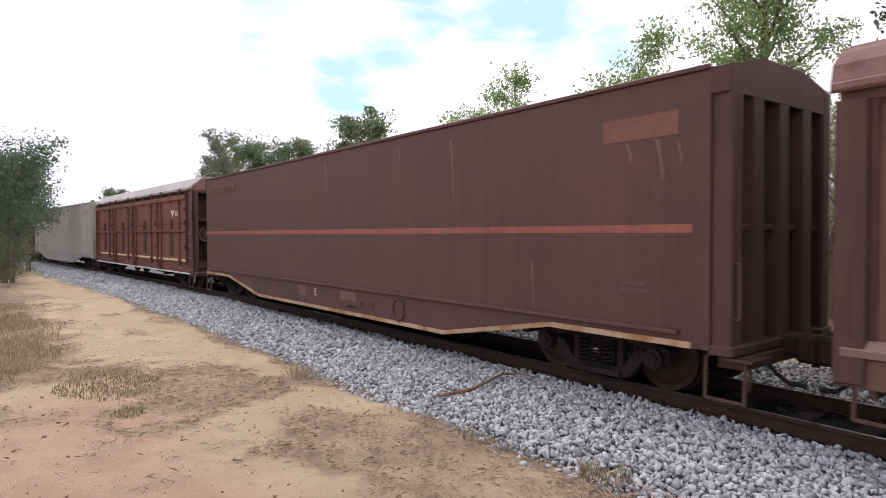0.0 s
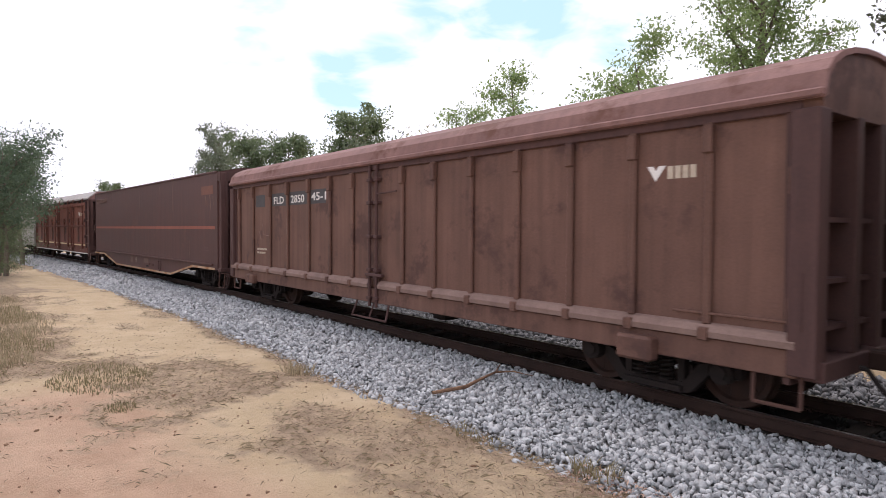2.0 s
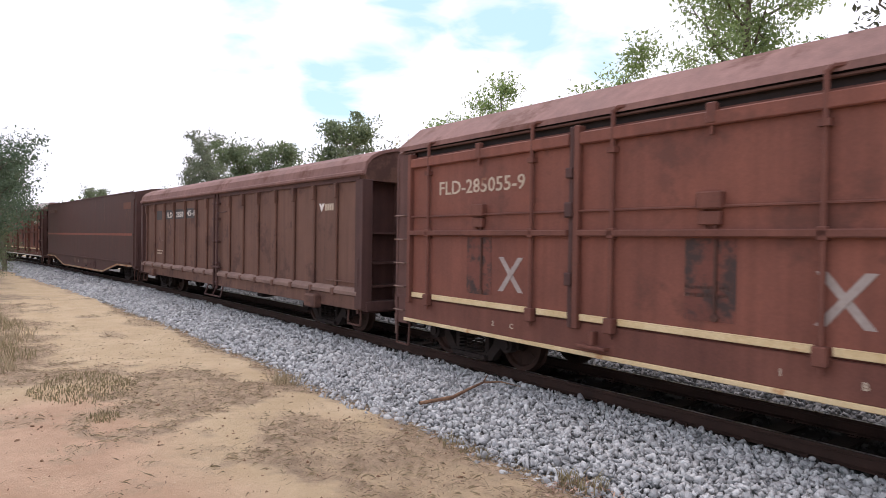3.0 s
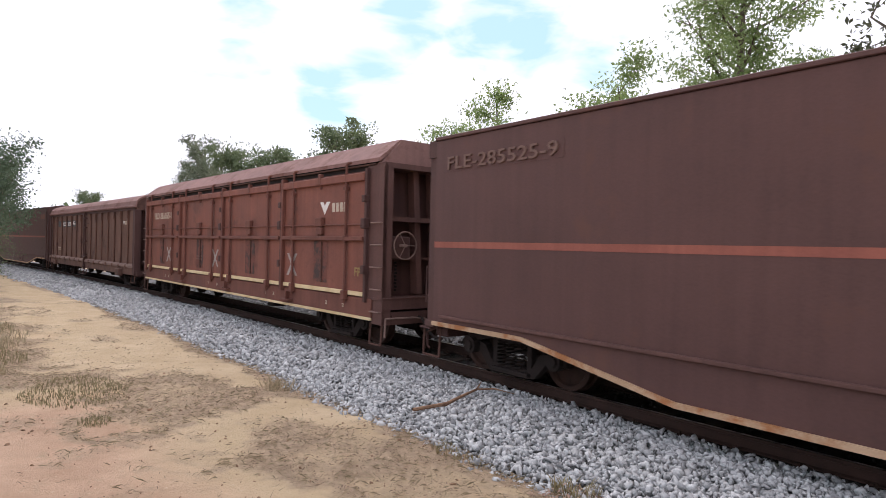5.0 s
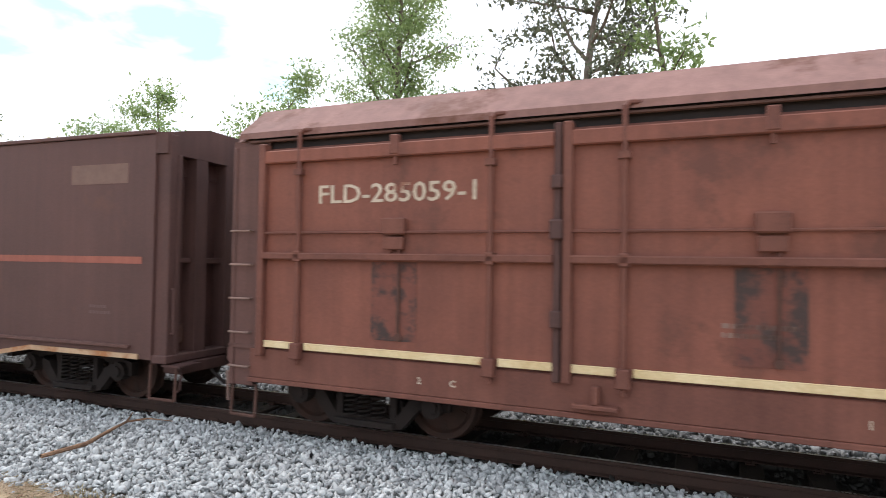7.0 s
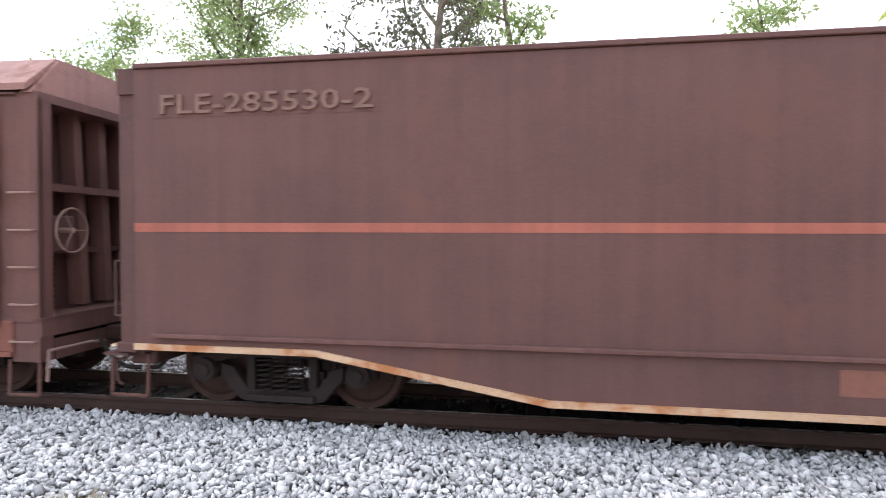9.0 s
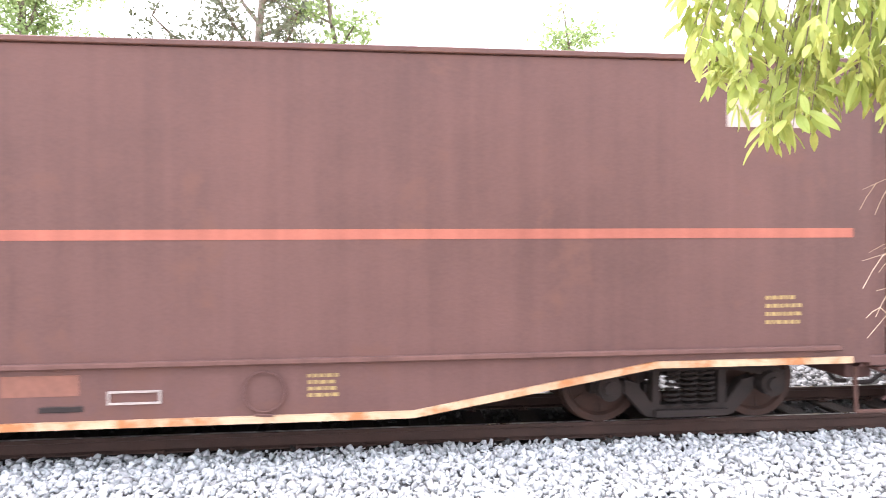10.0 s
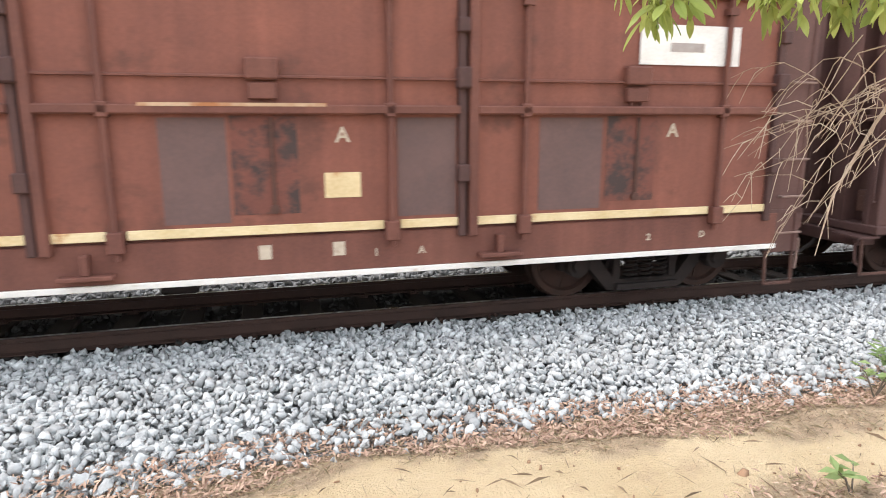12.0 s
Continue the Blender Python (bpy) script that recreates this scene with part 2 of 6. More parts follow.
    "litter": material("dry_brown_litter", (0.13, 0.088, 0.058), (0.46, 0.34, 0.23), 0.9, 0, 3, 30, 0, by_island=0.75, thin=0.15),
    "straw": material("dry_straw_grass", (0.24, 0.19, 0.115), (0.52, 0.43, 0.28), 0.9, 0, 3, 30, 0, by_island=0.7, thin=0.25),
    "grass": material("sparse_green_grass", (0.18, 0.15, 0.08), (0.38, 0.32, 0.18), 0.8, 0, 3, 30, 0, by_island=0.7, thin=0.3),
    "clod": material("brown_soil_clod", (0.16, 0.09, 0.055), (0.38, 0.23, 0.14), 0.95, 0, 8, 60, 0.4, by_island=0.6),
}


def ground_material():
    """Sand, pinkish clay and litter-stained soil, mixed by the ground's own 'litter' and 'clay' attributes and by noise."""
    m = bpy.data.materials.new("sandy_ground")
    m.use_nodes = True
    n, l = m.node_tree.nodes, m.node_tree.links
    p = n["Principled BSDF"]
    co = n.new("ShaderNodeTexCoord")

    def tex(scale, detail=6, rough=0.6):
        t = n.new("ShaderNodeTexNoise")
        t.inputs["Scale"].default_value, t.inputs["Detail"].default_value, t.inputs["Roughness"].default_value = scale, detail, rough
        l.new(co.outputs["Object"], t.inputs["Vector"])
        return t.outputs[0]

    def mix(fac, a, b):
        x = n.new("ShaderNodeMix")
        x.data_type = "RGBA"
        l.new(fac, x.inputs[0])
        for s, v in ((6, a), (7, b)):
            if isinstance(v, tuple):
                x.inputs[s].default_value = (*v, 1)
            else:
                l.new(v, x.inputs[s])
        return x.outputs[2]

    def span(v, a, b):
        r = n.new("ShaderNodeMapRange")
        r.inputs["From Min"].default_value, r.inputs["From Max"].default_value = a, b
        l.new(v, r.inputs[0])
        return r.outputs[0]

    def attr(name):
        a = n.new("ShaderNodeAttribute")
        a.attribute_name = name
        return a.outputs["Fac"]

    sand = mix(span(tex(1.3), 0.3, 0.7), (0.6, 0.445, 0.26), (0.73, 0.57, 0.365))
    clay = mix(span(tex(2.2), 0.3, 0.7), (0.55, 0.345, 0.22), (0.72, 0.49, 0.33))
    soil = mix(span(tex(5, 8, 0.7), 0.3, 0.7), (0.31, 0.22, 0.145), (0.62, 0.46, 0.305))
    c = mix(attr("clay"), sand, clay)
    edge = n.new("ShaderNodeMath")
    edge.operation = "MULTIPLY_ADD"
    l.new(tex(7, 9, 0.75), edge.inputs[0])
    edge.inputs[1].default_value = 1.5
    l.new(attr("litter"), edge.inputs[2])
    c = mix(span(edge.outputs[0], 0.9, 1.6), c, soil)
    c = mix(span(tex(3.2, 10, 0.75), 0.54, 0.72), c, (0.53, 0.37, 0.235))
    c = mix(span(tex(18, 8, 0.7), 0.6, 0.7), c, (0.74, 0.59, 0.4))
    c = mix(span(tex(55, 5, 0.7), 0.62, 0.72), c, (0.33, 0.22, 0.14))
    l.new(c, p.inputs["Base Color"])
    p.inputs["Roughness"].default_value = 0.95
    hgt = n.new("ShaderNodeMath")
    hgt.operation = "ADD"
    l.new(tex(9, 8, 0.7), hgt.inputs[0])
    l.new(tex(70, 4), hgt.inputs[1])
    b = n.new("ShaderNodeBump")
    b.inputs["Strength"].default_value, b.inputs["Distance"].default_value = 0.9, 0.06
    l.new(hgt.outputs[0], b.inputs["Height"])
    l.new(b.outputs[0], p.inputs["Normal"])
    return m


M["ground"] = ground_material()

# ---------------------------------------------------------------- mesh helpers


def part(name, bm, mat, parent=None, label="", at=None):
    me = bpy.data.meshes.new(name)
    bm.to_mesh(me)
    bm.free()
    return put(name, me, mat, parent, label, at)


def put(name, me, mat, parent=None, label="", at=None):
    if mat and not me.materials:
        me.materials.append(mat)
    ob = new(name, me)
    ob.parent = parent
    if at is not None:
        ob.matrix_local = at
    return tagged(ob, label)


def raw(name, verts, faces, mat, parent=None, label="", at=None):
    me = bpy.data.meshes.new(name)
    me.from_pydata(verts, [], faces)
    return put(name, me, mat, parent, label, at)


def box(bm, x0, x1, y0, y1, z0, z1, bevel=0.0):
    r = bmesh.ops.create_cube(bm, size=1.0)
    for v in r["verts"]:
        v.co = Vector((x0 + (v.co.x + 0.5) * (x1 - x0), y0 + (v.co.y + 0.5) * (y1 - y0), z0 + (v.co.z + 0.5) * (z1 - z0)))
    if bevel:
        es = list({e for v in r["verts"] for e in v.link_edges})
        bmesh.ops.bevel(bm, geom=es, offset=bevel, segments=1, affect="EDGES", profile=0.5)
    return bm


def rod(bm, a, b, r, n=8, r2=None):
    a, b = Vector(a), Vector(b)
    d = b - a
    m = Matrix.Translation((a + b) / 2) @ d.to_track_quat("Z", "Y").to_matrix().to_4x4()
    bmesh.ops.create_cone(bm, cap_ends=True, segments=n, radius1=r, radius2=r if r2 is None else r2, depth=d.length, matrix=m)
    return bm


def pipe(bm, pts, r, n=6):
    for a, b in zip(pts, pts[1:]):
        rod(bm, a, b, r, n)
    return bm


def prism(bm, outline, a0, a1, axis="y"):
    """A closed outline, extruded along an axis: in x,z along y, or in y,z along x."""
    def at(u, w, a):
        return (u, a, w) if axis == "y" else (a, u, w)
    lo = [bm.verts.new(at(u, w, a0)) for u, w in outline]
    hi = [bm.verts.new(at(u, w, a1)) for u, w in outline]
    k = len(outline)
    fs = [bm.faces.new(lo), bm.faces.new(hi[::-1])]
    for i in range(k):
        fs.append(bm.faces.new((lo[i], hi[i], hi[(i + 1) % k], lo[(i + 1) % k])))
    bmesh.ops.recalc_face_normals(bm, faces=fs)
    return bm


def B():
    return bmesh.new()


def lettering(words, height, depth=0.003):
    """A mesh of the words, reading along x, upright in z, facing -y; its left bottom corner at the origin."""
    cu = bpy.data.curves.new("words", "FONT")
    cu.body, cu.size, cu.extrude, cu.resolution_u, cu.offset = words, height * 1.38, depth, 2, 0.0025
    ob = new("words", cu)
    dg = bpy.context.evaluated_depsgraph_get()
    dg.update()
    me = bpy.data.meshes.new_from_object(ob.evaluated_get(dg))
    bpy.data.objects.remove(ob)
    me.transform(pose(0, 0, 0, 90, 0, 0))
    me.materials.clear()
    return me


def words(text, x, y, z, height, mat, parent, width=None, depth=0.003, label=""):
    me = lettering(text, height, depth)
    if width:
        xs = [v.co.x for v in me.vertices]
        me.transform(Matrix.Diagonal((width / (max(xs) - min(xs)), 1, 1, 1)))
    return put("lettering", me, mat, parent, label, pose(x, y, z))


def plate(name, x0, x1, z0, z1, y, mat, parent, label="", t=0.004):
    return part(name, box(B(), x0, x1, y - t, y, z0, z1), mat, parent, label)


def bars(x, z, y, w, rows, mat, parent, h=0.035, gap=0.055, seed=1):
    rnd = random.Random(seed)
    bm = B()
    for i in range(rows):
        u = x
        while u < x + w * rnd.uniform(0.8, 1.0):
            s = rnd.uniform(0.025, 0.06)
            box(bm, u, u + s, y - 0.003, y, z - i * gap, z - i * gap + h)
            u += s + 0.018
    return tagged(part("faded_writing", bm, mat, parent), kind="stuff")


# ---------------------------------------------------------------- the line of the track
TRACK_Y, K, K2 = 6.68, -0.00287, -2.37e-5


def track(s):
    """The place of the track's centre at s metres along it, and its heading in degrees."""
    c = min(max(s, -110.0), 8.0)
    y = K * c * c / 2 + K2 * c ** 3 / 6
    slope = K * c + K2 * c * c / 2
    return c - K * K * c ** 3 / 6 + (s - c), TRACK_Y + y + slope * (s - c), math.degrees(math.atan(slope))


def offset_y(x):
    return track(x)[1] - TRACK_Y


def along(name, outline, y_off, s0, s1, step, mat, parent=None, z=0.0, label=""):
    """An outline in (across, up), swept along the track."""
    verts, faces, k = [], [], len(outline)
    n = int((s1 - s0) / step)
    for i in range(n + 1):
        x, y, h = track(s0 + i * step)
        a = radians(h)
        for u, w in outline:
            verts.append((x - math.sin(a) * (u + y_off), y + math.cos(a) * (u + y_off), w + z))
        if i:
            b = (i - 1) * k
            for j in range(k):
                j2 = (j + 1) % k
                faces.append((b + j, b + k + j, b + k + j2, b + j2))
    faces.append(tuple(range(k))[::-1])
    faces.append(tuple(range(n * k, n * k + k)))
    return raw(name, verts, faces, mat, parent, label)


# ---------------------------------------------------------------- ground


def smooth(a, b, v):
    t = np.clip((v - a) / (b - a), 0, 1)
    return t * t * (3 - 2 * t)


def wobble(x, y, f, seed=0.0):
    return np.sin(x * f + seed) * 0.5 + np.sin(y * f * 1.3 + x * f * 0.6 + seed * 2.1) * 0.5


def patchy(x, y, f, seed=0):
    """Smooth random values, 0 to 1, with f knots to the metre."""
    x, y = np.asarray(x, float) * f + 91.7 * seed, np.asarray(y, float) * f - 37.3 * seed
    i, j = np.floor(x), np.floor(y)
    u, v = x - i, y - j
    u, v = u * u * (3 - 2 * u), v * v * (3 - 2 * v)

    def knot(a, b):
        q = np.sin(a * 127.1 + b * 311.7) * 43758.5453
        return q - np.floor(q)
    return (knot(i, j) * (1 - u) + knot(i + 1, j) * u) * (1 - v) + (knot(i, j + 1) * (1 - u) + knot(i + 1, j + 1) * u) * v


def foot(x):
    """Where the ballast's foot lies, across the track."""
    return 3.66 + 0.17 * smooth(-3.5, -0.5, x) + np.vectorize(offset_y)(x) * (0.92 + 0 * x) - smooth(-20, -30, x) * 0.25 + 0.10 * wobble(x, 0 * x, 1.9)


def litter_at(x, y):
    """How thickly dry litter covers the ground, 0 to 1."""
    w = 1.0 * (patchy(x, y, 1.1) - 0.5) + 0.8 * (patchy(x, y, 2.9, 1) - 0.5) + 0.5 * (patchy(x, y, 7.0, 2) - 0.5)
    f = foot(x)
    path_left = np.interp(x, [-60, -35, -17.6, -12.3, -9.6, -8.8], [0.2, 0.9, 1.05, 1.0, 0.35, -0.5])
    verge = smooth(0.25, -0.35, y - path_left + w) * smooth(-8.3, -9.3, x)
    blob = smooth(1.15, 0.75, np.hypot((x + 8.0 + (y - 1.6) * 0.35) / 1.75, (y - 1.75) / 1.1) + w)
    blob2 = smooth(1.1, 0.7, np.hypot((x + 6.0) / 1.3, (y - 2.5) / 0.75) + w) * 0.85
    near = smooth(0.35, -0.15, np.abs(y - 2.75 - 0.1 * (x + 4)) - 0.75 + w) * smooth(-6.6, -5.2, x) * smooth(-0.4, -1.6, x) * 0.8
    band = smooth(0.1, -0.12, f - y - 0.3 - 0.22 * smooth(-2.0, 3.0, x) + w * 0.5) * smooth(0.5, 0.2, y - f)
    right = smooth(0.2, -0.25, y - (2.78 - 0.09 * x) + w) * smooth(-0.9, 0.4, x) * smooth(0.5, 1.7, y + w)
    back = smooth(10.0, 10.8, y - np.vectorize(offset_y)(x) + w * 2) * 0.3
    behind = smooth(-1.0, -2.5, y + w) * 0.5
    bare = 0.45 + 0.95 * patchy(x, y, 4.3, 3) * (0.5 + patchy(x, y, 1.7, 4))
    strewn = 0.6 * smooth(0.6, 0.8, patchy(x, y, 1.6, 5) + 0.25 * (patchy(x, y, 6.0, 6) - 0.5)) * smooth(-1.0, -3.0, x)
    return np.clip(np.maximum(np.maximum.reduce([verge, blob, blob2, near, right, strewn]) * bare, np.maximum.reduce([band, back, behind])), 0, 1)


def ground_z(x, y):
    off = np.vectorize(offset_y)(x)
    t = y - off
    bed = smooth(3.3, 4.2, t) * smooth(10.6, 9.4, t)
    bank = 0.42 * smooth(10.3, 11.6, t + 0.5 * (patchy(x, y, 0.8, 7) - 0.5)) * smooth(60, 30, t)
    lumps = 0.035 * (patchy(x, y, 1.3, 8) - 0.5) + 0.03 * (patchy(x, y, 3.1, 9) - 0.5)
    return (0.02 * wobble(x, y, 1.1) + lumps) * (1 - bed) + bank - 0.09 * bed


def build_ground():
    xs = np.concatenate([[-1500, -600, -250, -140, -100], np.arange(-80, -24, 1.0), np.arange(-24, 8, 0.16), np.arange(8, 30, 1.0), [45, 80, 140, 300, 700, 1500]])
    ys = np.concatenate([[-1500, -600, -200, -80, -40, -25], np.arange(-16, -2, 1.0), np.arange(-2, 4.6, 0.14), np.arange(4.6, 20, 0.6), [24, 30, 45, 80, 200, 600, 1500]])
    X, Y = np.meshgrid(xs, ys, indexing="ij")
    Z = ground_z(X, Y)
    nx, ny = X.shape
    idx = np.arange(nx * ny).reshape(nx, ny)
    faces = np.stack([idx[:-1, :-1], idx[1:, :-1], idx[1:, 1:], idx[:-1, 1:]], -1).reshape(-1, 4)
    ob = raw("ground", np.stack([X, Y, Z], -1).reshape(-1, 3).tolist(), faces.tolist(), M["ground"])
    tagged(ob, "pale sandy dirt ground with clay patches and dry litter", "ground", kind="structure")
    a = ob.data.attributes.new("litter", "FLOAT", "POINT")
    a.data.foreach_set("value", litter_at(X, Y).reshape(-1).astype(np.float32))
    clay = smooth(1.9, 1.0, Y + 0.25 * wobble(X, Y, 2.0)) * smooth(-9.5, -8.0, X) * smooth(-2.0, -4.0, X)
    a = ob.data.attributes.new("clay", "FLOAT", "POINT")
    a.data.foreach_set("value", clay.reshape(-1).astype(np.float32))
    for poly in ob.data.polygons:
        poly.use_smooth = True


build_ground()

# ---------------------------------------------------------------- ballast


def stone_shape(seed):
    """A piece of crushed rock: flat broken faces and sharp edges."""
    rnd = random.Random(seed)
    bm = B()
    sx, sy, sz = rnd.uniform(0.9, 1.3), rnd.uniform(0.7, 1.0), rnd.uniform(0.4, 0.68)
    for k in range(13):
        d = Vector((rnd.gauss(0, 1), rnd.gauss(0, 1), rnd.gauss(0, 1))).normalized()
        d /= max(abs(d.x), abs(d.y), abs(d.z)) ** 0.75
        r = rnd.uniform(0.4, 0.5)
        bm.verts.new((d.x * sx * r, d.y * sy * r, d.z * sz * r))
    hull = bmesh.ops.convex_hull(bm, input=bm.verts[:])
    bmesh.ops.delete(bm, geom=list({g for g in hull["geom_interior"] if isinstance(g, bmesh.types.BMVert)}), context="VERTS")
    bmesh.ops.triangulate(bm, faces=bm.faces[:])
    bmesh.ops.recalc_face_normals(bm, faces=bm.faces[:])
    me = bpy.data.meshes.new("stone")
    bm.to_mesh(me)
    bm.free()
    return me


STONES = [stone_shape(i) for i in range(14)]
STONE_V = [np.array([v.co[:] for v in me.vertices]) for me in STONES]
STONE_F = [np.array([p.vertices[:] for p in me.polygons]) for me in STONES]


def turn_matrices(rng, n):
    q = rng.normal(size=(n, 4))
    q[:, 0] += 0.6
    q /= np.linalg.norm(q, axis=1)[:, None]
    w, x, y, z = q.T
    return np.stack([1 - 2 * (y * y + z * z), 2 * (x * y - z * w), 2 * (x * z + y * w), 2 * (x * y + z * w), 1 - 2 * (x * x + z * z), 2 * (y * z - x * w), 2 * (x * z - y * w), 2 * (y * z + x * w), 1 - 2 * (x * x + y * y)], 1).reshape(-1, 3, 3)


def stone_field(name, P, size, mat, label, seed, parent=None):
    """Loose stones at the places P, joined: nobody could count them."""
    rng = np.random.default_rng(seed)
    R = turn_matrices(rng, len(P))
    kind = rng.integers(0, len(STONES), len(P))
    V, F, base = [], [], 0
    for k in range(len(STONES)):
        sel = np.where(kind == k)[0]
        if not len(sel):
            continue
        v = np.einsum("nij,vj->nvi", R[sel], STONE_V[k]) * size[sel][:, None, None] + P[sel][:, None, :]
        f = STONE_F[k][None] + (np.arange(len(sel)) * len(STONE_V[k]))[:, None, None] + base
        V.append(v.reshape(-1, 3))
        F.append(f.reshape(-1, 3))
        base += v.shape[0] * v.shape[1]
    V, F = np.concatenate(V), np.concatenate(F)
    me = bpy.data.meshes.new(name)
    me.vertices.add(len(V))
    me.vertices.foreach_set("co", V.reshape(-1).astype(np.float32))
    me.loops.add(len(F) * 3)
    me.loops.foreach_set("vertex_index", F.reshape(-1).astype(np.int32))
    me.polygons.add(len(F))
    me.polygons.foreach_set("loop_start", np.arange(0, len(F) * 3, 3, dtype=np.int32))
    me.update(calc_edges=True)
    ob = put(name, me, mat, parent)
    return tagged(ob, label, "ballast", kind="stuff")


def ballast_top(t):
    """Height of the ballast's top at t metres across, before the track's curve."""
    return np.interp(t, [3.3, 3.75, 4.4, 5.3, 5.95, 6.3, 7.1, 7.5, 8.6, 9.6, 10.2], [-0.06, -0.03, 0.02, 0.045, -0.01, -0.06, -0.06, -0.02, -0.02, -0.06, -0.1])


def build_ballast():
    pts = [(t, float(ballast_top(t)) - 0.035) for t in (3.45, 3.8, 4.4, 5.3, 5.95, 6.3, 7.1, 7.5, 8.6, 9.6, 10.1)]
    outline = [(t - TRACK_Y, z) for t, z in pts] + [(10.1 - TRACK_Y, -0.3), (3.45 - TRACK_Y, -0.3)]
    bed = along("ballast_bed", outline, 0.0, -125, 115, 1.0, M["bed"])
    tagged(bed, "bed of fine grey crushed stone under the track", "ballast", kind="structure")
    # near-black strip: the shade beneath the wagons, put into the bed's colour
    dark = along("shaded_bed", [(-0.74, -0.1), (1.3, -0.1), (1.3, -0.012), (0.84, -0.012), (0.74, -0.03), (0.4, -0.05), (-0.4, -0.05), (-0.74, -0.03)], 0.0, -125, 115, 1.0, M["shade_bed"])
    tagged(dark, "bed between the rails, coloured black as wagon shade", "ballast", kind="structure")
    rng = np.random.default_rng(5)
    # the near shoulder, stone by stone
    fields = []
    for x0, x1, pitch, size in ((-9, 8, 0.044, 0.064), (-24, -9, 0.058, 0.08), (-52, -24, 0.11, 0.14)):
        xs, ts = np.arange(x0, x1, pitch), np.arange(3.35, 6.02, pitch)
        for layer in range(2 if x0 > -24 else 1):
            X, T = [a.reshape(-1) + rng.uniform(-0.5, 0.5, a.size) * pitch for a in np.meshgrid(xs, ts)]
            f = foot(X) - np.vectorize(offset_y)(X)
            keep = rng.uniform(size=X.size) < smooth(-0.22, 0.1, T - f + rng.normal(0, 0.05, X.size))
            if layer:
                keep &= rng.uniform(size=X.size) < 0.45 * smooth(0.0, 0.4, T - f)
            X, T = X[keep], T[keep]
            Z = ballast_top(T) + rng.uniform(-0.028, 0.022, X.size) + 0.02 * layer + 0.02 * (patchy(X, T, 2.5, 10) - 0.5) + 0.02 * (patchy(X, T, 7.0, 11) - 0.5)
            fields.append((np.stack([X, T + np.vectorize(offset_y)(X), Z], 1), size * np.clip(rng.lognormal(-0.08, 0.32, X.size), 0.45, 1.75)))
    P, S = np.concatenate([f[0] for f in fields]), np.concatenate([f[1] for f in fields])
    # single stones that can be picked apart lie in the stretch before the camera
    near = np.where((P[:, 0] > -2.2) & (P[:, 0] < 1.0) & (P[:, 1] < 4.35))[0]
    near = near[rng.permutation(len(near))[:290]]
    mask = np.ones(len(P), bool)
    mask[near] = False
    stone_field("ballast_stones", P[mask], S[mask], M["stone"], "grey crushed granite ballast heaped along the track", 11)
    singles = []
    for me in STONES:
        if not me.materials:
            me.materials.append(M["stone_piece"])
    R = turn_matrices(rng, len(near))
    for i, j in enumerate(near):
        ob = new("stone", STONES[i % len(STONES)])
        ob.matrix_local = Matrix.Translation(P[j]) @ Matrix(R[i].tolist()).to_4x4() @ Matrix.Scale(float(S[j]) * 1.05, 4)
        ob.parent = bed
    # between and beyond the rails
    # these stones are coloured dark to carry the shade under the train
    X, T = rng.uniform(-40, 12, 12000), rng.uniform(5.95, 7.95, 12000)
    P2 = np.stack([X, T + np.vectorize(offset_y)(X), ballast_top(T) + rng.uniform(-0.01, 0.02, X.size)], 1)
    stone_field("ballast_between_rails", P2, 0.085 * rng.uniform(0.6, 1.3, X.size), M["stone_dark"], "ballast darkened as shade between the rails and under the wagons", 12)
    # far shoulder: a darker granite copy, with the shade put into its colour
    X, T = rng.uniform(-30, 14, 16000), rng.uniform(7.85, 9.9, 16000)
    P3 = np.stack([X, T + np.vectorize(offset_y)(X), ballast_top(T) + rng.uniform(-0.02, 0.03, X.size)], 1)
    stone_field("ballast_far_shoulder", P3, 0.1 * rng.uniform(0.6, 1.3, X.size), M["stone_far"], "grey granite ballast darkened as shade on the far shoulder", 13)


build_ballast()

# ---------------------------------------------------------------- track
RAIL = [(-0.055, -0.15), (0.055, -0.15), (0.055, -0.138), (0.01, -0.125), (0.008, -0.045), (0.033, -0.035), (0.033, -0.006), (0.026, 0.0), (-0.026, 0.0), (-0.033, -0.006), (-0.033, -0.035), (-0.008, -0.045), (-0.01, -0.125), (-0.055, -0.138)]
HEAD = [(-0.018, 0.0), (0.018, 0.0), (0.018, 0.0015), (-0.018, 0.0015)]


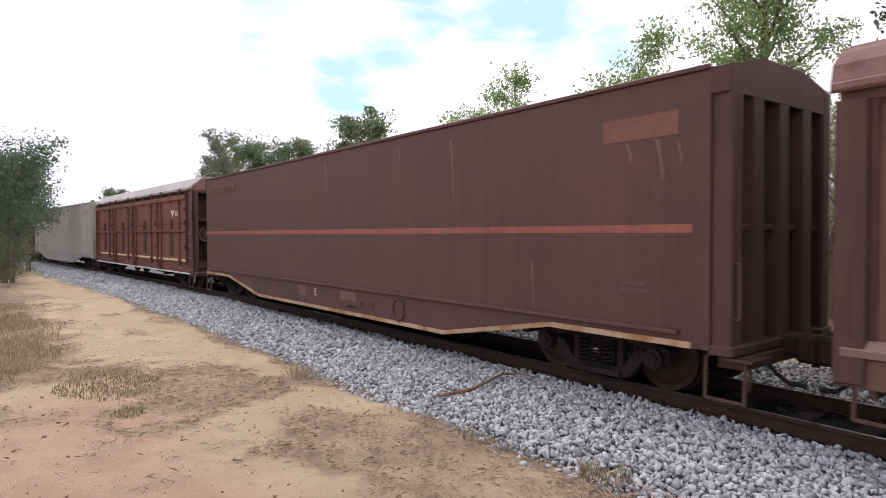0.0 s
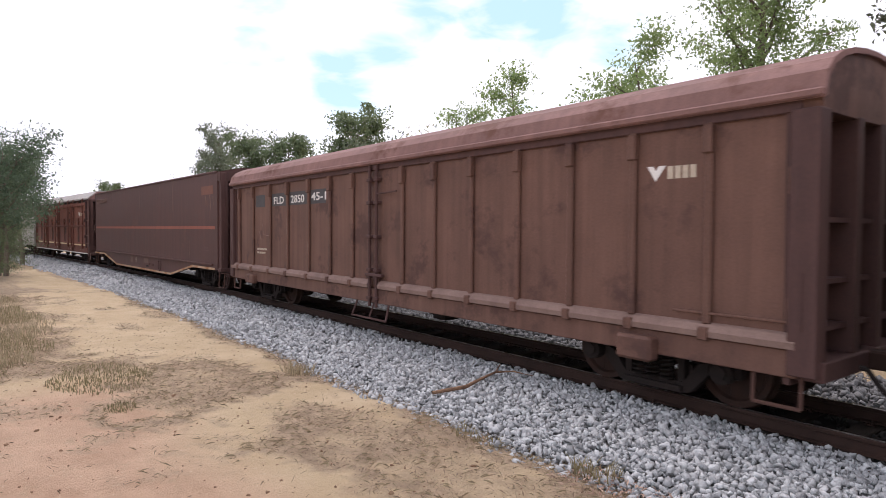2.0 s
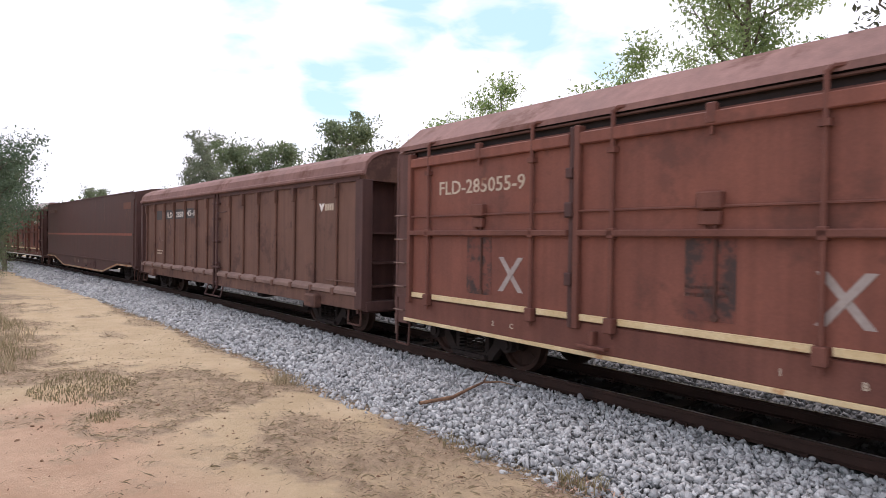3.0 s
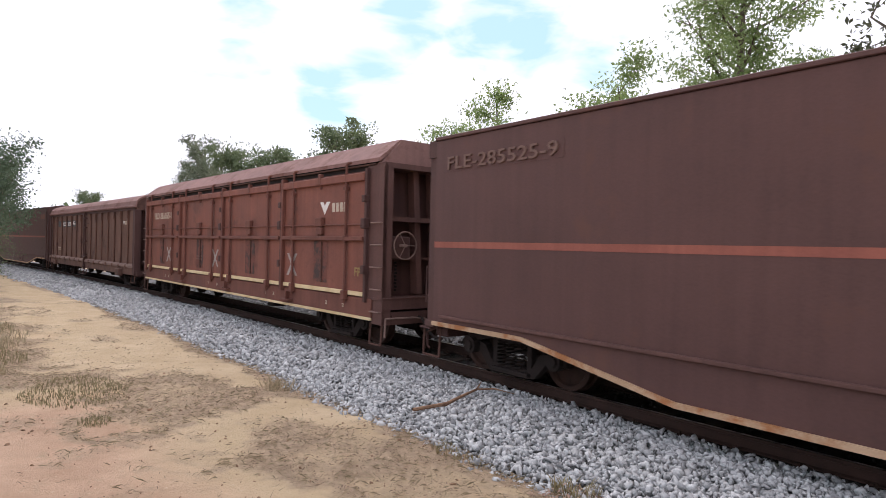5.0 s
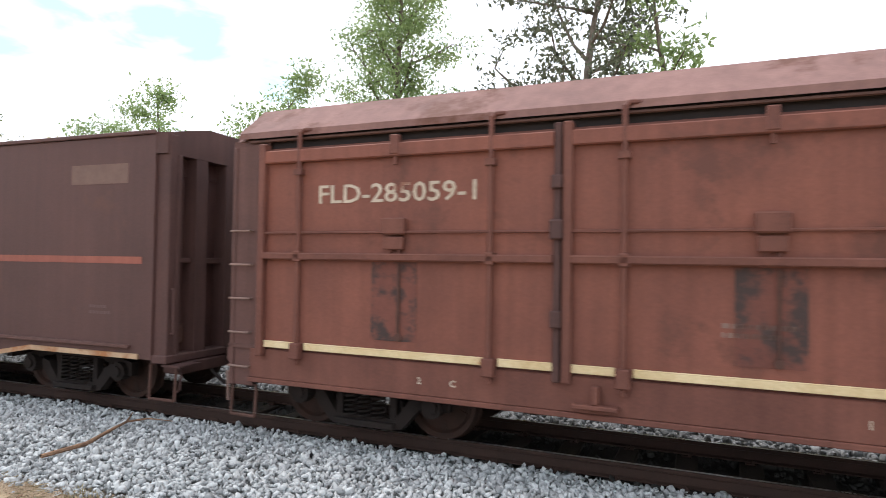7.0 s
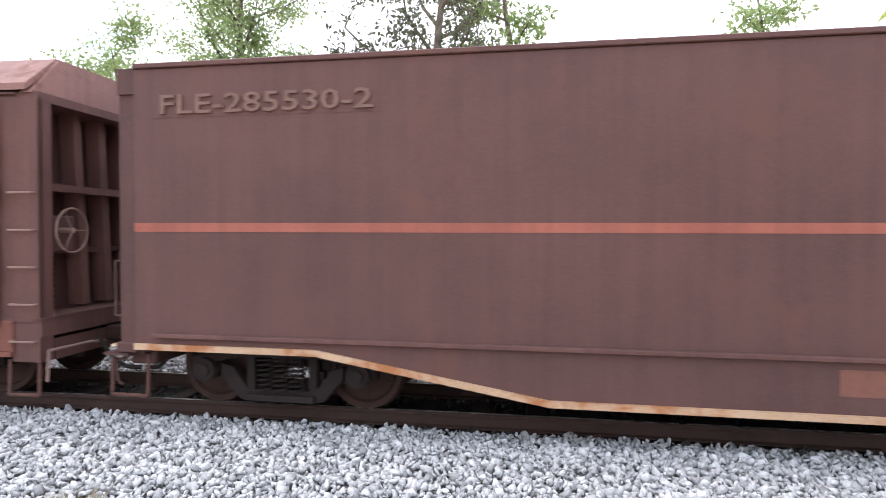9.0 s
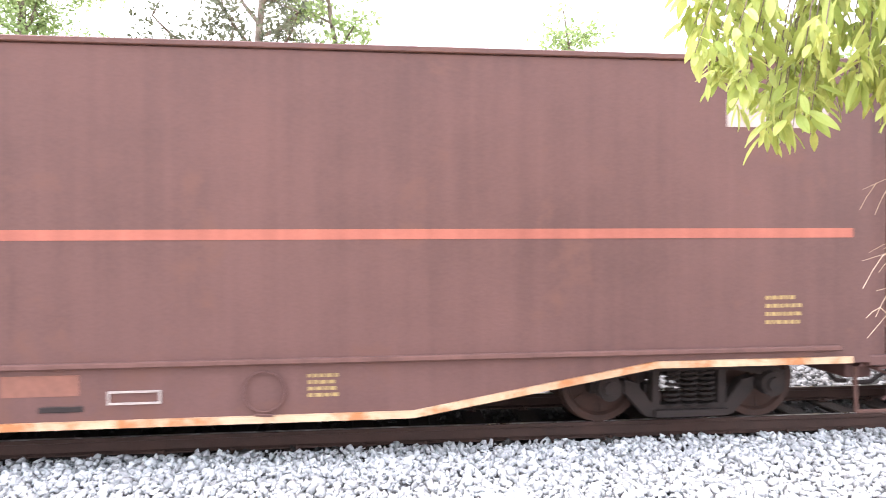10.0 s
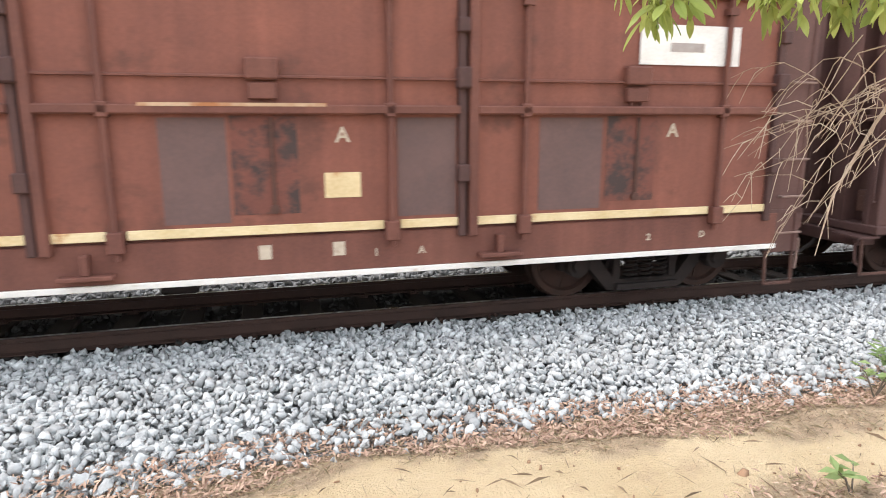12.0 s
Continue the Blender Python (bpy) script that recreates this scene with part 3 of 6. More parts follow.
def build_track():
    for side in (-0.56, 0.56):
        r = along("rail", RAIL, side, -125, 115, 1.0, M["rail"], None, RAIL_TOP)
        tagged(r, "rust-brown steel rail with a worn bright head", "rail", "rails of the track")
        along("running_band", HEAD, side, -125, 115, 1.0, M["tread"], r, RAIL_TOP, "bright worn running band")
    bm = box(B(), -0.11, 0.11, -1.0, 1.0, -0.17, 0.0, 0.012)
    me = bpy.data.meshes.new("sleeper")
    bm.to_mesh(me)
    bm.free()
    me.materials.append(M["sleeper"])
    clip = B()
    box(clip, -0.05, 0.05, -0.09, 0.09, 0.0, 0.014)
    for s in (-1, 1):
        rod(clip, (0.02, 0.075 * s, 0.01), (0.02, 0.075 * s, 0.05), 0.014, 6)
        box(clip, -0.035, 0.05, 0.05 * s - 0.012, 0.05 * s + 0.03, 0.014, 0.035)
    cm = bpy.data.meshes.new("rail_clip")
    clip.to_mesh(cm)
    clip.free()
    cm.materials.append(M["rail"])
    rnd = random.Random(3)
    for i in range(110):
        x, y, h = track(-50 + i * 0.6)
        ob = new("sleeper", me)
        ob.matrix_local = pose(x, y, RAIL_TOP - 0.165, 0, 0, h + rnd.uniform(-1, 1))
        tagged(ob, "dark weathered sleeper half buried in ballast", "sleeper", "sleepers of the track")
        for side in (-0.56, 0.56):
            c = new("rail_clip", cm)
            c.parent = ob
            c.matrix_local = pose(0, side, 0)


build_track()

# ---------------------------------------------------------------- wagons
rolling, axles = [], []
WHEEL_R, WHEEL_BASE = 0.385, 1.62


def wheelset_mesh():
    bm = B()
    for s in (-1, 1):
        prof = [(0.0, 0.1), (0.1, 0.1), (0.12, 0.05), (0.3, 0.03), (0.325, 0.065), (WHEEL_R, 0.065), (WHEEL_R + 0.004, -0.03), (WHEEL_R + 0.026, -0.05), (WHEEL_R + 0.02, -0.07), (0.325, -0.07), (0.3, -0.02), (0.12, -0.04), (0.0, -0.05)]
        rings, n = [], 28
        for r, o in prof:
            rings.append([bm.verts.new((r * math.cos(2 * math.pi * i / n), s * (0.565 + o), r * math.sin(2 * math.pi * i / n))) for i in range(n)] if r > 0 else [bm.verts.new((0, s * (0.565 + o), 0))])
        for a, b in zip(rings, rings[1:]):
            for i in range(n):
                j = (i + 1) % n
                if len(a) == 1:
                    bm.faces.new((a[0], b[i], b[j]))
                elif len(b) == 1:
                    bm.faces.new((a[i], a[j], b[0]))
                else:
                    bm.faces.new((a[i], a[j], b[j], b[i]))
        # raised ribs on the web show the turning
        for k in range(6):
            a = k * math.pi / 3
            rod(bm, (0.13 * math.cos(a), s * 0.6, 0.13 * math.sin(a)), (0.29 * math.cos(a), s * 0.595, 0.29 * math.sin(a)), 0.012, 5)
    rod(bm, (0, -0.74, 0), (0, 0.74, 0), 0.07, 12)
    bmesh.ops.recalc_face_normals(bm, faces=bm.faces[:])
    me = bpy.data.meshes.new("wheelset")
    bm.to_mesh(me)
    bm.free()
    me.materials.append(M["wheel"])
    return me


WHEELSET = wheelset_mesh()


def bogie_meshes():
    h = WHEEL_BASE / 2
    side = B()
    prism(side, [(-h - 0.17, 0.33), (-h - 0.17, 0.5), (-0.45, 0.62), (0.45, 0.62), (h + 0.17, 0.5), (h + 0.17, 0.33), (h + 0.1, 0.33), (h + 0.02, 0.44), (0.45, 0.52), (-0.45, 0.52), (-h - 0.02, 0.44), (-h - 0.1, 0.33)], -0.055, 0.055)
    prism(side, [(-h + 0.16, 0.45), (-h + 0.28, 0.42), (-0.36, 0.2), (0.36, 0.2), (h - 0.28, 0.42), (h - 0.16, 0.45), (h - 0.16, 0.33), (0.44, 0.1), (0.32, 0.08), (-0.32, 0.08), (-0.44, 0.1), (-h + 0.16, 0.33)], -0.06, 0.06)
    for s in (-1, 1):
        prism(side, [(s * 0.29, 0.18), (s * 0.37, 0.18), (s * 0.37, 0.54), (s * 0.29, 0.54)], -0.05, 0.05)
    bmesh.ops.triangulate(side, faces=[q for q in side.faces if len(q.verts) > 4])
    for s in (-1, 1):
        box(side, -0.4, 0.4, s * 0.09 - 0.03, s * 0.09 + 0.03, 0.54, 0.63)
        box(side, -0.36, 0.36, s * 0.09 - 0.03, s * 0.09 + 0.03, 0.1, 0.16)
        rod(side, (s * h, -0.13, WHEEL_R), (s * h, 0.0, WHEEL_R), 0.12, 14)
        rod(side, (s * h, -0.16, WHEEL_R), (s * h, 0.0, WHEEL_R), 0.07, 10)
    spring = B()
    coil = [(0.07 * math.cos(i * 0.9), -0.05 + 0.07 * math.sin(i * 0.9), 0.17 + i * 0.0072) for i in range(52)]
    pipe(spring, coil, 0.013, 5)
    bol = B()
    box(bol, -0.2, 0.2, -0.8, 0.8, 0.44, 0.6, 0.03)
    rod(bol, (0, 0, 0.6), (0, 0, 0.72), 0.2, 16)
    for s in (-1, 1):
        box(bol, s * 0.36 - 0.05, s * 0.36 + 0.05, -0.75, 0.75, 0.3, 0.38)
        box(bol, s * 0.4 - 0.04, s * 0.4 + 0.04, -0.66, -0.5, 0.25, 0.5)
        box(bol, s * 0.4 - 0.04, s * 0.4 + 0.04, 0.5, 0.66, 0.25, 0.5)
    res = []
    for nm, bm, mt in (("side_frame", side, "bogie"), ("spring", spring, "bogie"), ("bogie", bol, "black")):
        me = bpy.data.meshes.new(nm)
        bm.to_mesh(me)
        bm.free()
        me.materials.append(M[mt])
        res.append(me)
    return res


SIDE_FRAME, SPRING, BOLSTER = bogie_meshes()


def bogie(wagon, x):
    b = put("bogie", BOLSTER, None, wagon, "greasy brown freight bogie", pose(x, 0, RAIL_TOP - RAIL_Z))
    for s in (-1, 1):
        put("side_frame", SIDE_FRAME, None, b, "", pose(0, s * 0.79, 0, 0, 0, 0 if s < 0 else 180))
        for k in (-0.17, 0.0, 0.17):
            put("spring", SPRING, None, b, "", pose(k, s * 0.79, 0, 0, 0, 0 if s < 0 else 180))
        w = put("wheelset", WHEELSET, None, b, "rusty wheelset", pose(s * WHEEL_BASE / 2, 0, WHEEL_R))
        axles.append((w, s * WHEEL_BASE / 2))
    return b


def coupler(wagon, x, s):
    bm = B()
    box(bm, min(x - s * 0.1, x + s * 0.42), max(x - s * 0.1, x + s * 0.42), -0.09, 0.09, 0.56, 0.74, 0.02)
    box(bm, min(x + s * 0.36, x + s * 0.6), max(x + s * 0.36, x + s * 0.6), -0.16, 0.12, 0.5, 0.8, 0.04)
    rod(bm, (x + s * 0.5, 0.05, 0.45), (x + s * 0.5, 0.05, 0.84), 0.05, 8)
    part("coupler", bm, M["wheel"], wagon, "heavy rusty knuckle coupler")
    bm = B()
    pts = [(x - s * 0.05, -0.32, 0.62), (x + s * 0.1, -0.32, 0.6), (x + s * 0.22, -0.3, 0.42), (x + s * 0.36, -0.26, 0.3), (x + s * 0.52, -0.2, 0.28)]
    pipe(bm, pts, 0.024, 7)
    part("brake_hose", bm, M["black"], wagon, "black rubber brake hose hanging in a loop")


def stirrup(wagon, x, y, z_top, w=0.36, drop=0.42):
    bm = B()
    pipe(bm, [(x - w / 2, y, z_top), (x - w / 2, y - 0.02, z_top - drop), (x + w / 2, y - 0.02, z_top - drop), (x + w / 2, y, z_top)], 0.019, 6)
    part("step", bm, M["soot"], wagon, "bent steel stirrup step")


def brake_gear(wagon, z):
    bm = B()
    rod(bm, (-1.6, 0.25, z), (-0.5, 0.25, z), 0.16, 14)
    rod(bm, (-0.5, 0.25, z), (-0.3, 0.25, z), 0.09, 12)
    box(bm, 0.7, 1.05, -0.2, 0.15, z - 0.15, z + 0.16, 0.02)
    rod(bm, (-4.2, 0.0, z + 0.05), (4.2, 0.0, z + 0.05), 0.022, 6)
    rod(bm, (-0.3, 0.25, z), (3.8, 0.1, z - 0.04), 0.018, 6)
    part("brake_gear", bm, M["black"], wagon, "sooty brake cylinder, valve and rods")
    bm = B()
    box(bm, -6.9, 6.9, -0.22, -0.14, z - 0.02, z + 0.28)
    box(bm, -6.9, 6.9, 0.14, 0.22, z - 0.02, z + 0.28)
    for i in range(7):
        x = -5.4 + i * 1.8
        box(bm, x - 0.05, x + 0.05, -1.05, 1.05, z + 0.12, z + 0.28)
    part("underframe", bm, M["black"], wagon, "sooty black underframe beams")


def thing(name, label, off):
    w = new(name)
    w.empty_display_size = 0.3
    x, y, h = track(off)
    w.matrix_world = pose(x, y, RAIL_Z, 0, 0, h)
    tagged(w, label, "freight wagon", "wagons of the train")
    rolling.append((w, off))
    return w


def ring(bm, x, y, z, r, t, n=20):
    pts = [(x + r * math.cos(2 * math.pi * i / n), y, z + r * math.sin(2 * math.pi * i / n)) for i in range(n + 1)]
    return pipe(bm, pts, t, 5)


HL, HB, HW = 8.04, 7.83, 1.15          # how far the sides of the deep-bellied wagons reach ahead and behind, and their half width


def deep_wagon(off, number="", body="fle", stripe=True, old="old", letters=True):
    """A long steel-sided wagon whose belly hangs low between its bogies."""
    w = thing("deep_belly_wagon", "rust-brown steel-sided wagon with low belly and orange stripe" if body == "fle" else "dirty pale grey steel-sided wagon with low belly", off)
    mat = M[body]
    low = [(-HB, 0.68), (-5.95, 0.68), (-3.77, 0.31), (3.77, 0.31), (5.95, 0.68), (HL, 0.68)]
    for s in (-1, 1):
        bm = B()
        out = low + [(HL, 3.47), (-HB, 3.47)]
        prism(bm, out, s * HW, s * (HW - 0.06))
        bmesh.ops.triangulate(bm, faces=[f for f in bm.faces if len(f.verts) > 4])
        part("side_wall", bm, mat, w)
        y0, y1 = sorted((s * HW, s * (HW + 0.028)))
        bm = B()
        strip = [(-HB, 0.68)] + low[1:-1] + [(7.85, 0.68)]
        for a, b in zip(strip, strip[1:]):
            # flange that follows the lower edge
            q = [(a[0], a[1]), (b[0], b[1]), (b[0], b[1] + 0.062), (a[0], a[1] + 0.062)]
            prism(bm, q, y0, y1)
        part("lower_edge", bm, M["trim"] if body == "fle" else M["pale"], w, "worn cream edge strip showing orange rust")
        if stripe:
            z = 1.845
            plate("stripe", -HB, 7.86, z, z + 0.088, s * HW if s < 0 else s * HW + 0.004, M["stripe"], w, "faded orange stripe")
        bm = B()
        box(bm, -7.62, 7.72, *sorted((s * HW, s * (HW + 0.06))), 0.805, 0.85, 0.008)
        part("rub_rail", bm, M["corner"] if body == "fle" else mat, w)
        bm = B()
        box(bm, -HB, HL, min(y0, s * (HW - 0.07)) if s < 0 else s * (HW - 0.07), y0 + 0.034 if s < 0 else y1, 3.44, 3.49, 0.008)
        part("top_rail", bm, mat, w)
    # roof, slightly peaked
    bm = B()
    prism(bm, [(-HW, 3.46), (-0.45, 3.62), (0.45, 3.62), (HW, 3.46), (HW, 3.43), (-HW, 3.43)], -HB - 0.02, HL - 0.02, "x")
    part("roof", bm, M["end"] if body == "fle" else mat, w)
    for s in (-1, 1):
        far = HL if s > 0 else HB
        end = M["end"] if body == "fle" else mat
        xi, xo, xe = s * (far - 0.05), s * (far - 0.003), s * (far + 0.2)

        def across(u, v, *rest):
            return box(B(), min(u, v), max(u, v), *rest)
        part("end_wall", across(xi, xo, -HW + 0.06, HW - 0.06, 0.62, 3.45), end, w)
        for y in (-0.55, 0.0, 0.55):
            # tapered pillars, deeper at the foot
            bm = B()
            prism(bm, [(xo, 0.7), (xe, 0.7), (s * (far + 0.18), 3.2), (xo, 3.2)], y - 0.1, y + 0.1)
            part("end_post", bm, end, w)
        for y in (-1, 1):
            part("corner_post", across(xo, xe, *sorted((y * (HW - 0.04), y * (HW - 0.17))), 0.66, 3.44, 0.012), end, w)
            part("corner_flange", across(s * (far + 0.17), s * (far + 0.21), *sorted((y * (HW - 0.16), y * (HW - 0.23))), 0.7, 3.2, 0.006), end, w)
        for y in (-0.83, -0.275, 0.275, 0.83):
            part("end_rib", across(xo, s * (far + 0.13), y - 0.2, y + 0.2, 1.86, 1.93, 0.01), end, w)
            bm = B()
            prism(bm, [(xo, 3.2), (s * (far + 0.02), 2.98), (xo, 2.98)], y - 0.2, y + 0.2)
            part("end_gusset", bm, end, w)
        part("end_sill", across(xo, s * (far + 0.23), -HW + 0.006, HW - 0.006, 0.64, 0.74, 0.012), end, w)
        bm = B()
        prism(bm, [(-HW + 0.004, 3.2), (-HW + 0.004, 3.45), (-0.45, 3.61), (0.45, 3.61), (HW - 0.004, 3.45), (HW - 0.004, 3.2)], s * (far - 0.02), s * (far + 0.185), "x")
        part("end_beam", bm, end, w)
        bm = B()
        box(bm, s * far - 0.05, s * far + 0.24, -0.9, 0.9, 0.48, 0.63, 0.015) if s > 0 else box(bm, s * far - 0.24, s * far + 0.05, -0.9, 0.9, 0.48, 0.63, 0.015)
        box(bm, s * (far + 0.26) - 0.14, s * (far + 0.26) + 0.14, -1.1, -0.72, 0.6, 0.625)
        part("buffer_beam", bm, M["end"], w)
        bm = across(xo, s * (far + 0.12), -0.94, -0.74, 0.86, 1.1, 0.01)
        box(bm, s * (far + 0.12) - 0.012, s * (far + 0.12) + 0.012, -0.89, -0.79, 0.92, 1.04, 0.004)
        part("number_box", bm, M["soot"], w, "small steel box on the end wall")
        bm = B()
        pipe(bm, [(s * (far + 0.2), -1.05, 1.0), (s * (far + 0.27), -1.08, 1.0), (s * (far + 0.27), -1.08, 1.55), (s * (far + 0.2), -1.05, 1.55)], 0.012, 6)
        part("hand_rail", bm, M["end"], w, "bent steel handrail")
        bm = B()
        pipe(bm, [(s * (far + 0.1), -1.0, 0.62), (s * (far + 0.34), -1.0, 0.52), (s * (far + 0.32), -1.0, 0.32), (s * (far + 0.26), -1.0, 0.28)], 0.016, 6)
        part("uncoupling_lever", bm, M["end"], w, "bent steel lever")
        stirrup(w, s * (far + 0.12), -1.06, 0.62, 0.4, 0.42)
        coupler(w, s * far, s)
        bogie(w, s * 6.43)
    y = -HW
    if number:
        plate("number_panel", -7.64, -5.3, 2.955, 3.21, y, mat, w)
        # numerals are tinted lighter than the wall, for highlights along their edges
        words(number, -7.55, y - 0.01, 2.99, 0.19, M["run"], w, 2.14, 0.018, "raised welded numerals, coloured lighter as edge highlights")
    plate("old_label", 6.75 if old == "old" else 6.62, 7.7 if old == "old" else 7.6, 2.85, 3.1, y, M[old], w, "faded rectangular label")
    if letters:
        plate("old_label", -1.45, -1.1, 0.52, 0.74, y, M["run" if old != "pale" else "old"], w, "faded square label")
        words("E", -0.68, y - 0.003, 0.57, 0.16, M["letter"], w)
        plate("old_label", 0.45, 1.05, 0.58, 0.75, y, M["run" if old != "pale" else "old"], w, "faded rectangular label")
        bm = B()
        box(bm, 0.73, 1.08, y - 0.006, y + 0.01, 0.44, 0.5, 0.012)
        part("slot", bm, M["black"], w, "dark drain slot")
        bm = B()
        for x0, x1, z0, z1 in ((1.27, 1.69, 0.595, 0.61), (1.27, 1.69, 0.5, 0.515), (1.27, 1.285, 0.515, 0.595), (1.675, 1.69, 0.515, 0.595)):
            box(bm, x0, x1, y - 0.02, y, z0, z1)
        part("card_holder", bm, M["pale"] if old == "pale" else mat, w, "empty card holder frame")
        bm = ring(B(), 2.52, y - 0.02, 0.57, 0.17, 0.012)
        pipe(bm, [(2.45, y - 0.02, 0.38), (2.6, y - 0.05, 0.38)], 0.014)
        part("rope_ring", bm, mat, w, "round steel towing ring")
        if old == "pale":
            bars(2.88, 0.68, y, 0.26, 4, M["ochre"], w, 0.03, 0.055, 4)
        bars(7.0, 1.28, y, 0.35, 2 if old != "pale" else 4, M["primer" if old != "pale" else "ochre"], w, 0.035, 0.075, 9)
        if old == "old":
            for x, z0, z1, wide in ((7.05, 2.58, 2.83, 0.09), (7.42, 2.36, 2.84, 0.11), (7.68, 2.5, 2.8, 0.06), (3.92, 2.35, 3.26, 0.1), (-0.16, 2.6, 3.28, 0.09), (2.5, 3.0, 3.3, 0.07), (-4.4, 2.9, 3.35, 0.1), (5.6, 0.9, 1.5, 0.06)):
                bm = B()
                prism(bm, [(x, z1), (x + wide * 0.5, z1 - 0.02), (x + wide, z0 + 0.1), (x + wide * 0.8, z0), (x + wide * 0.55, (z0 + z1) / 2)], y - 0.002, y)
                bmesh.ops.triangulate(bm, faces=[f for f in bm.faces if len(f.verts) > 4])
                part("scrape", bm, M["run"], w, "pale run mark on the paint")
    brake_gear(w, 0.42)
    return w


FL, FW = 7.15, 1.12          # half length and half width of the door wagons


def door_wagon(off, number="", white_sill=True, crosses=(), text_x=-5.97, variant=0, bright=False):
    """A wagon with four wide plug doors a side under a shallow hipped roof."""
    w = thing("door_wagon", "red-oxide wagon with four wide doors and %s" % ("white sill line" if white_sill else "plain brown sill"), off)
    body, frame_m, end_m = M["fld_door"], M["fld_frame"], M["end"]
    rnd = random.Random(40 + variant)
    yb = -FW
    edges = [-6.72, -3.31, 0.04, 3.44, 6.72]
    for s in (-1, 1):
        f = (lambda a, b: (s * a, s * b) if s > 0 else (s * b, s * a))
        y0, y1 = f(FW - 0.1, FW - 0.03)
        bm = B()
        box(bm, -6.8, 6.8, y0, y1, 0.6, 3.16)
        part("side_wall", bm, frame_m, w)
        bm = B()
        box(bm, -6.85, 6.85, *f(FW - 0.03, FW + 0.01), 0.6, 0.93, 0.012)
        part("sill", bm, frame_m, w)
        if s < 0:
            bm = box(B(), -6.86, 6.84, *f(FW - 0.02, FW + 0.03), 0.555, 0.605, 0.006)
            part("sill_edge", bm, (M["yellow"] if variant == 1 else M["white"]) if white_sill else frame_m, w, "pale painted sill edge" if white_sill else "")
        for e in (-3.0, 0.35, 3.75):
            bm = box(B(), e - 0.2, e + 0.2, *f(FW, FW + 0.12), 0.66, 0.7, 0.008)
            box(bm, e - 0.03, e + 0.03, *f(FW, FW + 0.1), 0.7, 0.86, 0.008)
            part("sill_bracket", bm, frame_m, w)
        # roof rail in the gap above the doors; black colour stands for its shade
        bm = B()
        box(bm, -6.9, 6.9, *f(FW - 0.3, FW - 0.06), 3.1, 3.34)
        part("door_track", bm, M["black"], w, "black door track standing for the shaded gap under the eave")
        bm = B()
        rod(bm, (-6.9, s * (FW + 0.0), 3.25), (6.9, s * (FW + 0.0), 3.25), 0.018, 6)
        part("track_rod", bm, M["soot"], w)
        for i in range(4):
            a, b = edges[i] + 0.08, edges[i + 1] - 0.08
            d = part("door", box(B(), a, b, *f(FW - 0.03, FW + 0.015), 0.95, 3.13, 0.01), body, w)
            bm = B()
            box(bm, a, b, *f(FW, FW + 0.08), 2.98, 3.12, 0.012)
            part("top_bar", bm, body, d)
            bm = B()
            box(bm, a, b, *f(FW, FW + 0.1), 1.925, 2.0, 0.012)
            part("middle_bar", bm, frame_m, d)
            bm = B()
            rod(bm, (a - 0.05, s * (FW + 0.05), 2.215), (b + 0.05, s * (FW + 0.05), 2.215), 0.014, 6)
            part("lock_rod", bm, frame_m, d)
            r1, r2 = a + 0.46, b - 0.6
            for r in (r1, r2):
                bm = B()
                rod(bm, (r, s * (FW + 0.06), 0.8), (r, s * (FW + 0.06), 3.3), 0.026, 8)
                pipe(bm, [(r, s * (FW + 0.06), 3.28), (r + 0.04, s * (FW + 0.05), 3.33), (r + 0.26, s * (FW - 0.05), 3.34)], 0.024, 6)
                box(bm, r - 0.05, r + 0.05, *f(FW + 0.01, FW + 0.1), 2.84, 2.9)
                box(bm, r - 0.06, r + 0.06, *f(FW + 0.01, FW + 0.11), 0.86, 1.03, 0.01)
                box(bm, r - 0.045, r + 0.045, *f(FW + 0.01, FW + 0.1), 1.9, 2.02, 0.01)
                part("hanger_rod", bm, frame_m, d)
            mid = (a + b) / 2
            bm = B()
            rod(bm, (mid, s * (FW + 0.05), 2.9), (mid, s * (FW + 0.05), 3.15), 0.02, 7)
            box(bm, mid - 0.05, mid + 0.05, *f(FW + 0.01, FW + 0.09), 3.0, 3.2, 0.01)
            part("crank_rod", bm, frame_m, d)
            bm = B()
            box(bm, mid - 0.13, mid + 0.13, *f(FW + 0.01, FW + 0.1), 2.19, 2.36, 0.015)
            box(bm, mid - 0.11, mid + 0.11, *f(FW + 0.01, FW + 0.08), 2.04, 2.17, 0.01)
            for k in (-0.05, 0.05):
                rod(bm, (mid + k, s * (FW + 0.05), 1.98), (mid + k, s * (FW + 0.05), 2.04), 0.015, 6)
            part("latch", bm, frame_m, d, "boxy door latch")
            bm = B()
            for x0, x1 in ((a, r1 - 0.07), (r1 + 0.08, r2 - 0.07), (r2 + 0.08, b)):
                box(bm, x0, x1, *f(FW + 0.01, FW + 0.035), 0.955, 1.03, 0.004)
            part("cream_bar", bm, M["yellow"], d, "dirty cream painted bar")
            if s < 0:
                plate("grime_patch", mid - 0.27, mid + 0.25, 1.12, 1.915, yb - 0.015, M["smudge"], d, "dark worn smudged patch below the latch")
                rod_b = B()
                rod(rod_b, (mid + 0.05, yb - 0.03, 1.2), (mid + 0.05, yb - 0.03, 1.9), 0.016, 6)
                rod(rod_b, (mid + 0.05, yb - 0.04, 1.16), (mid + 0.05, yb - 0.015, 1.16), 0.04, 8)
                part("lock_bolt", rod_b, M["soot"], d)
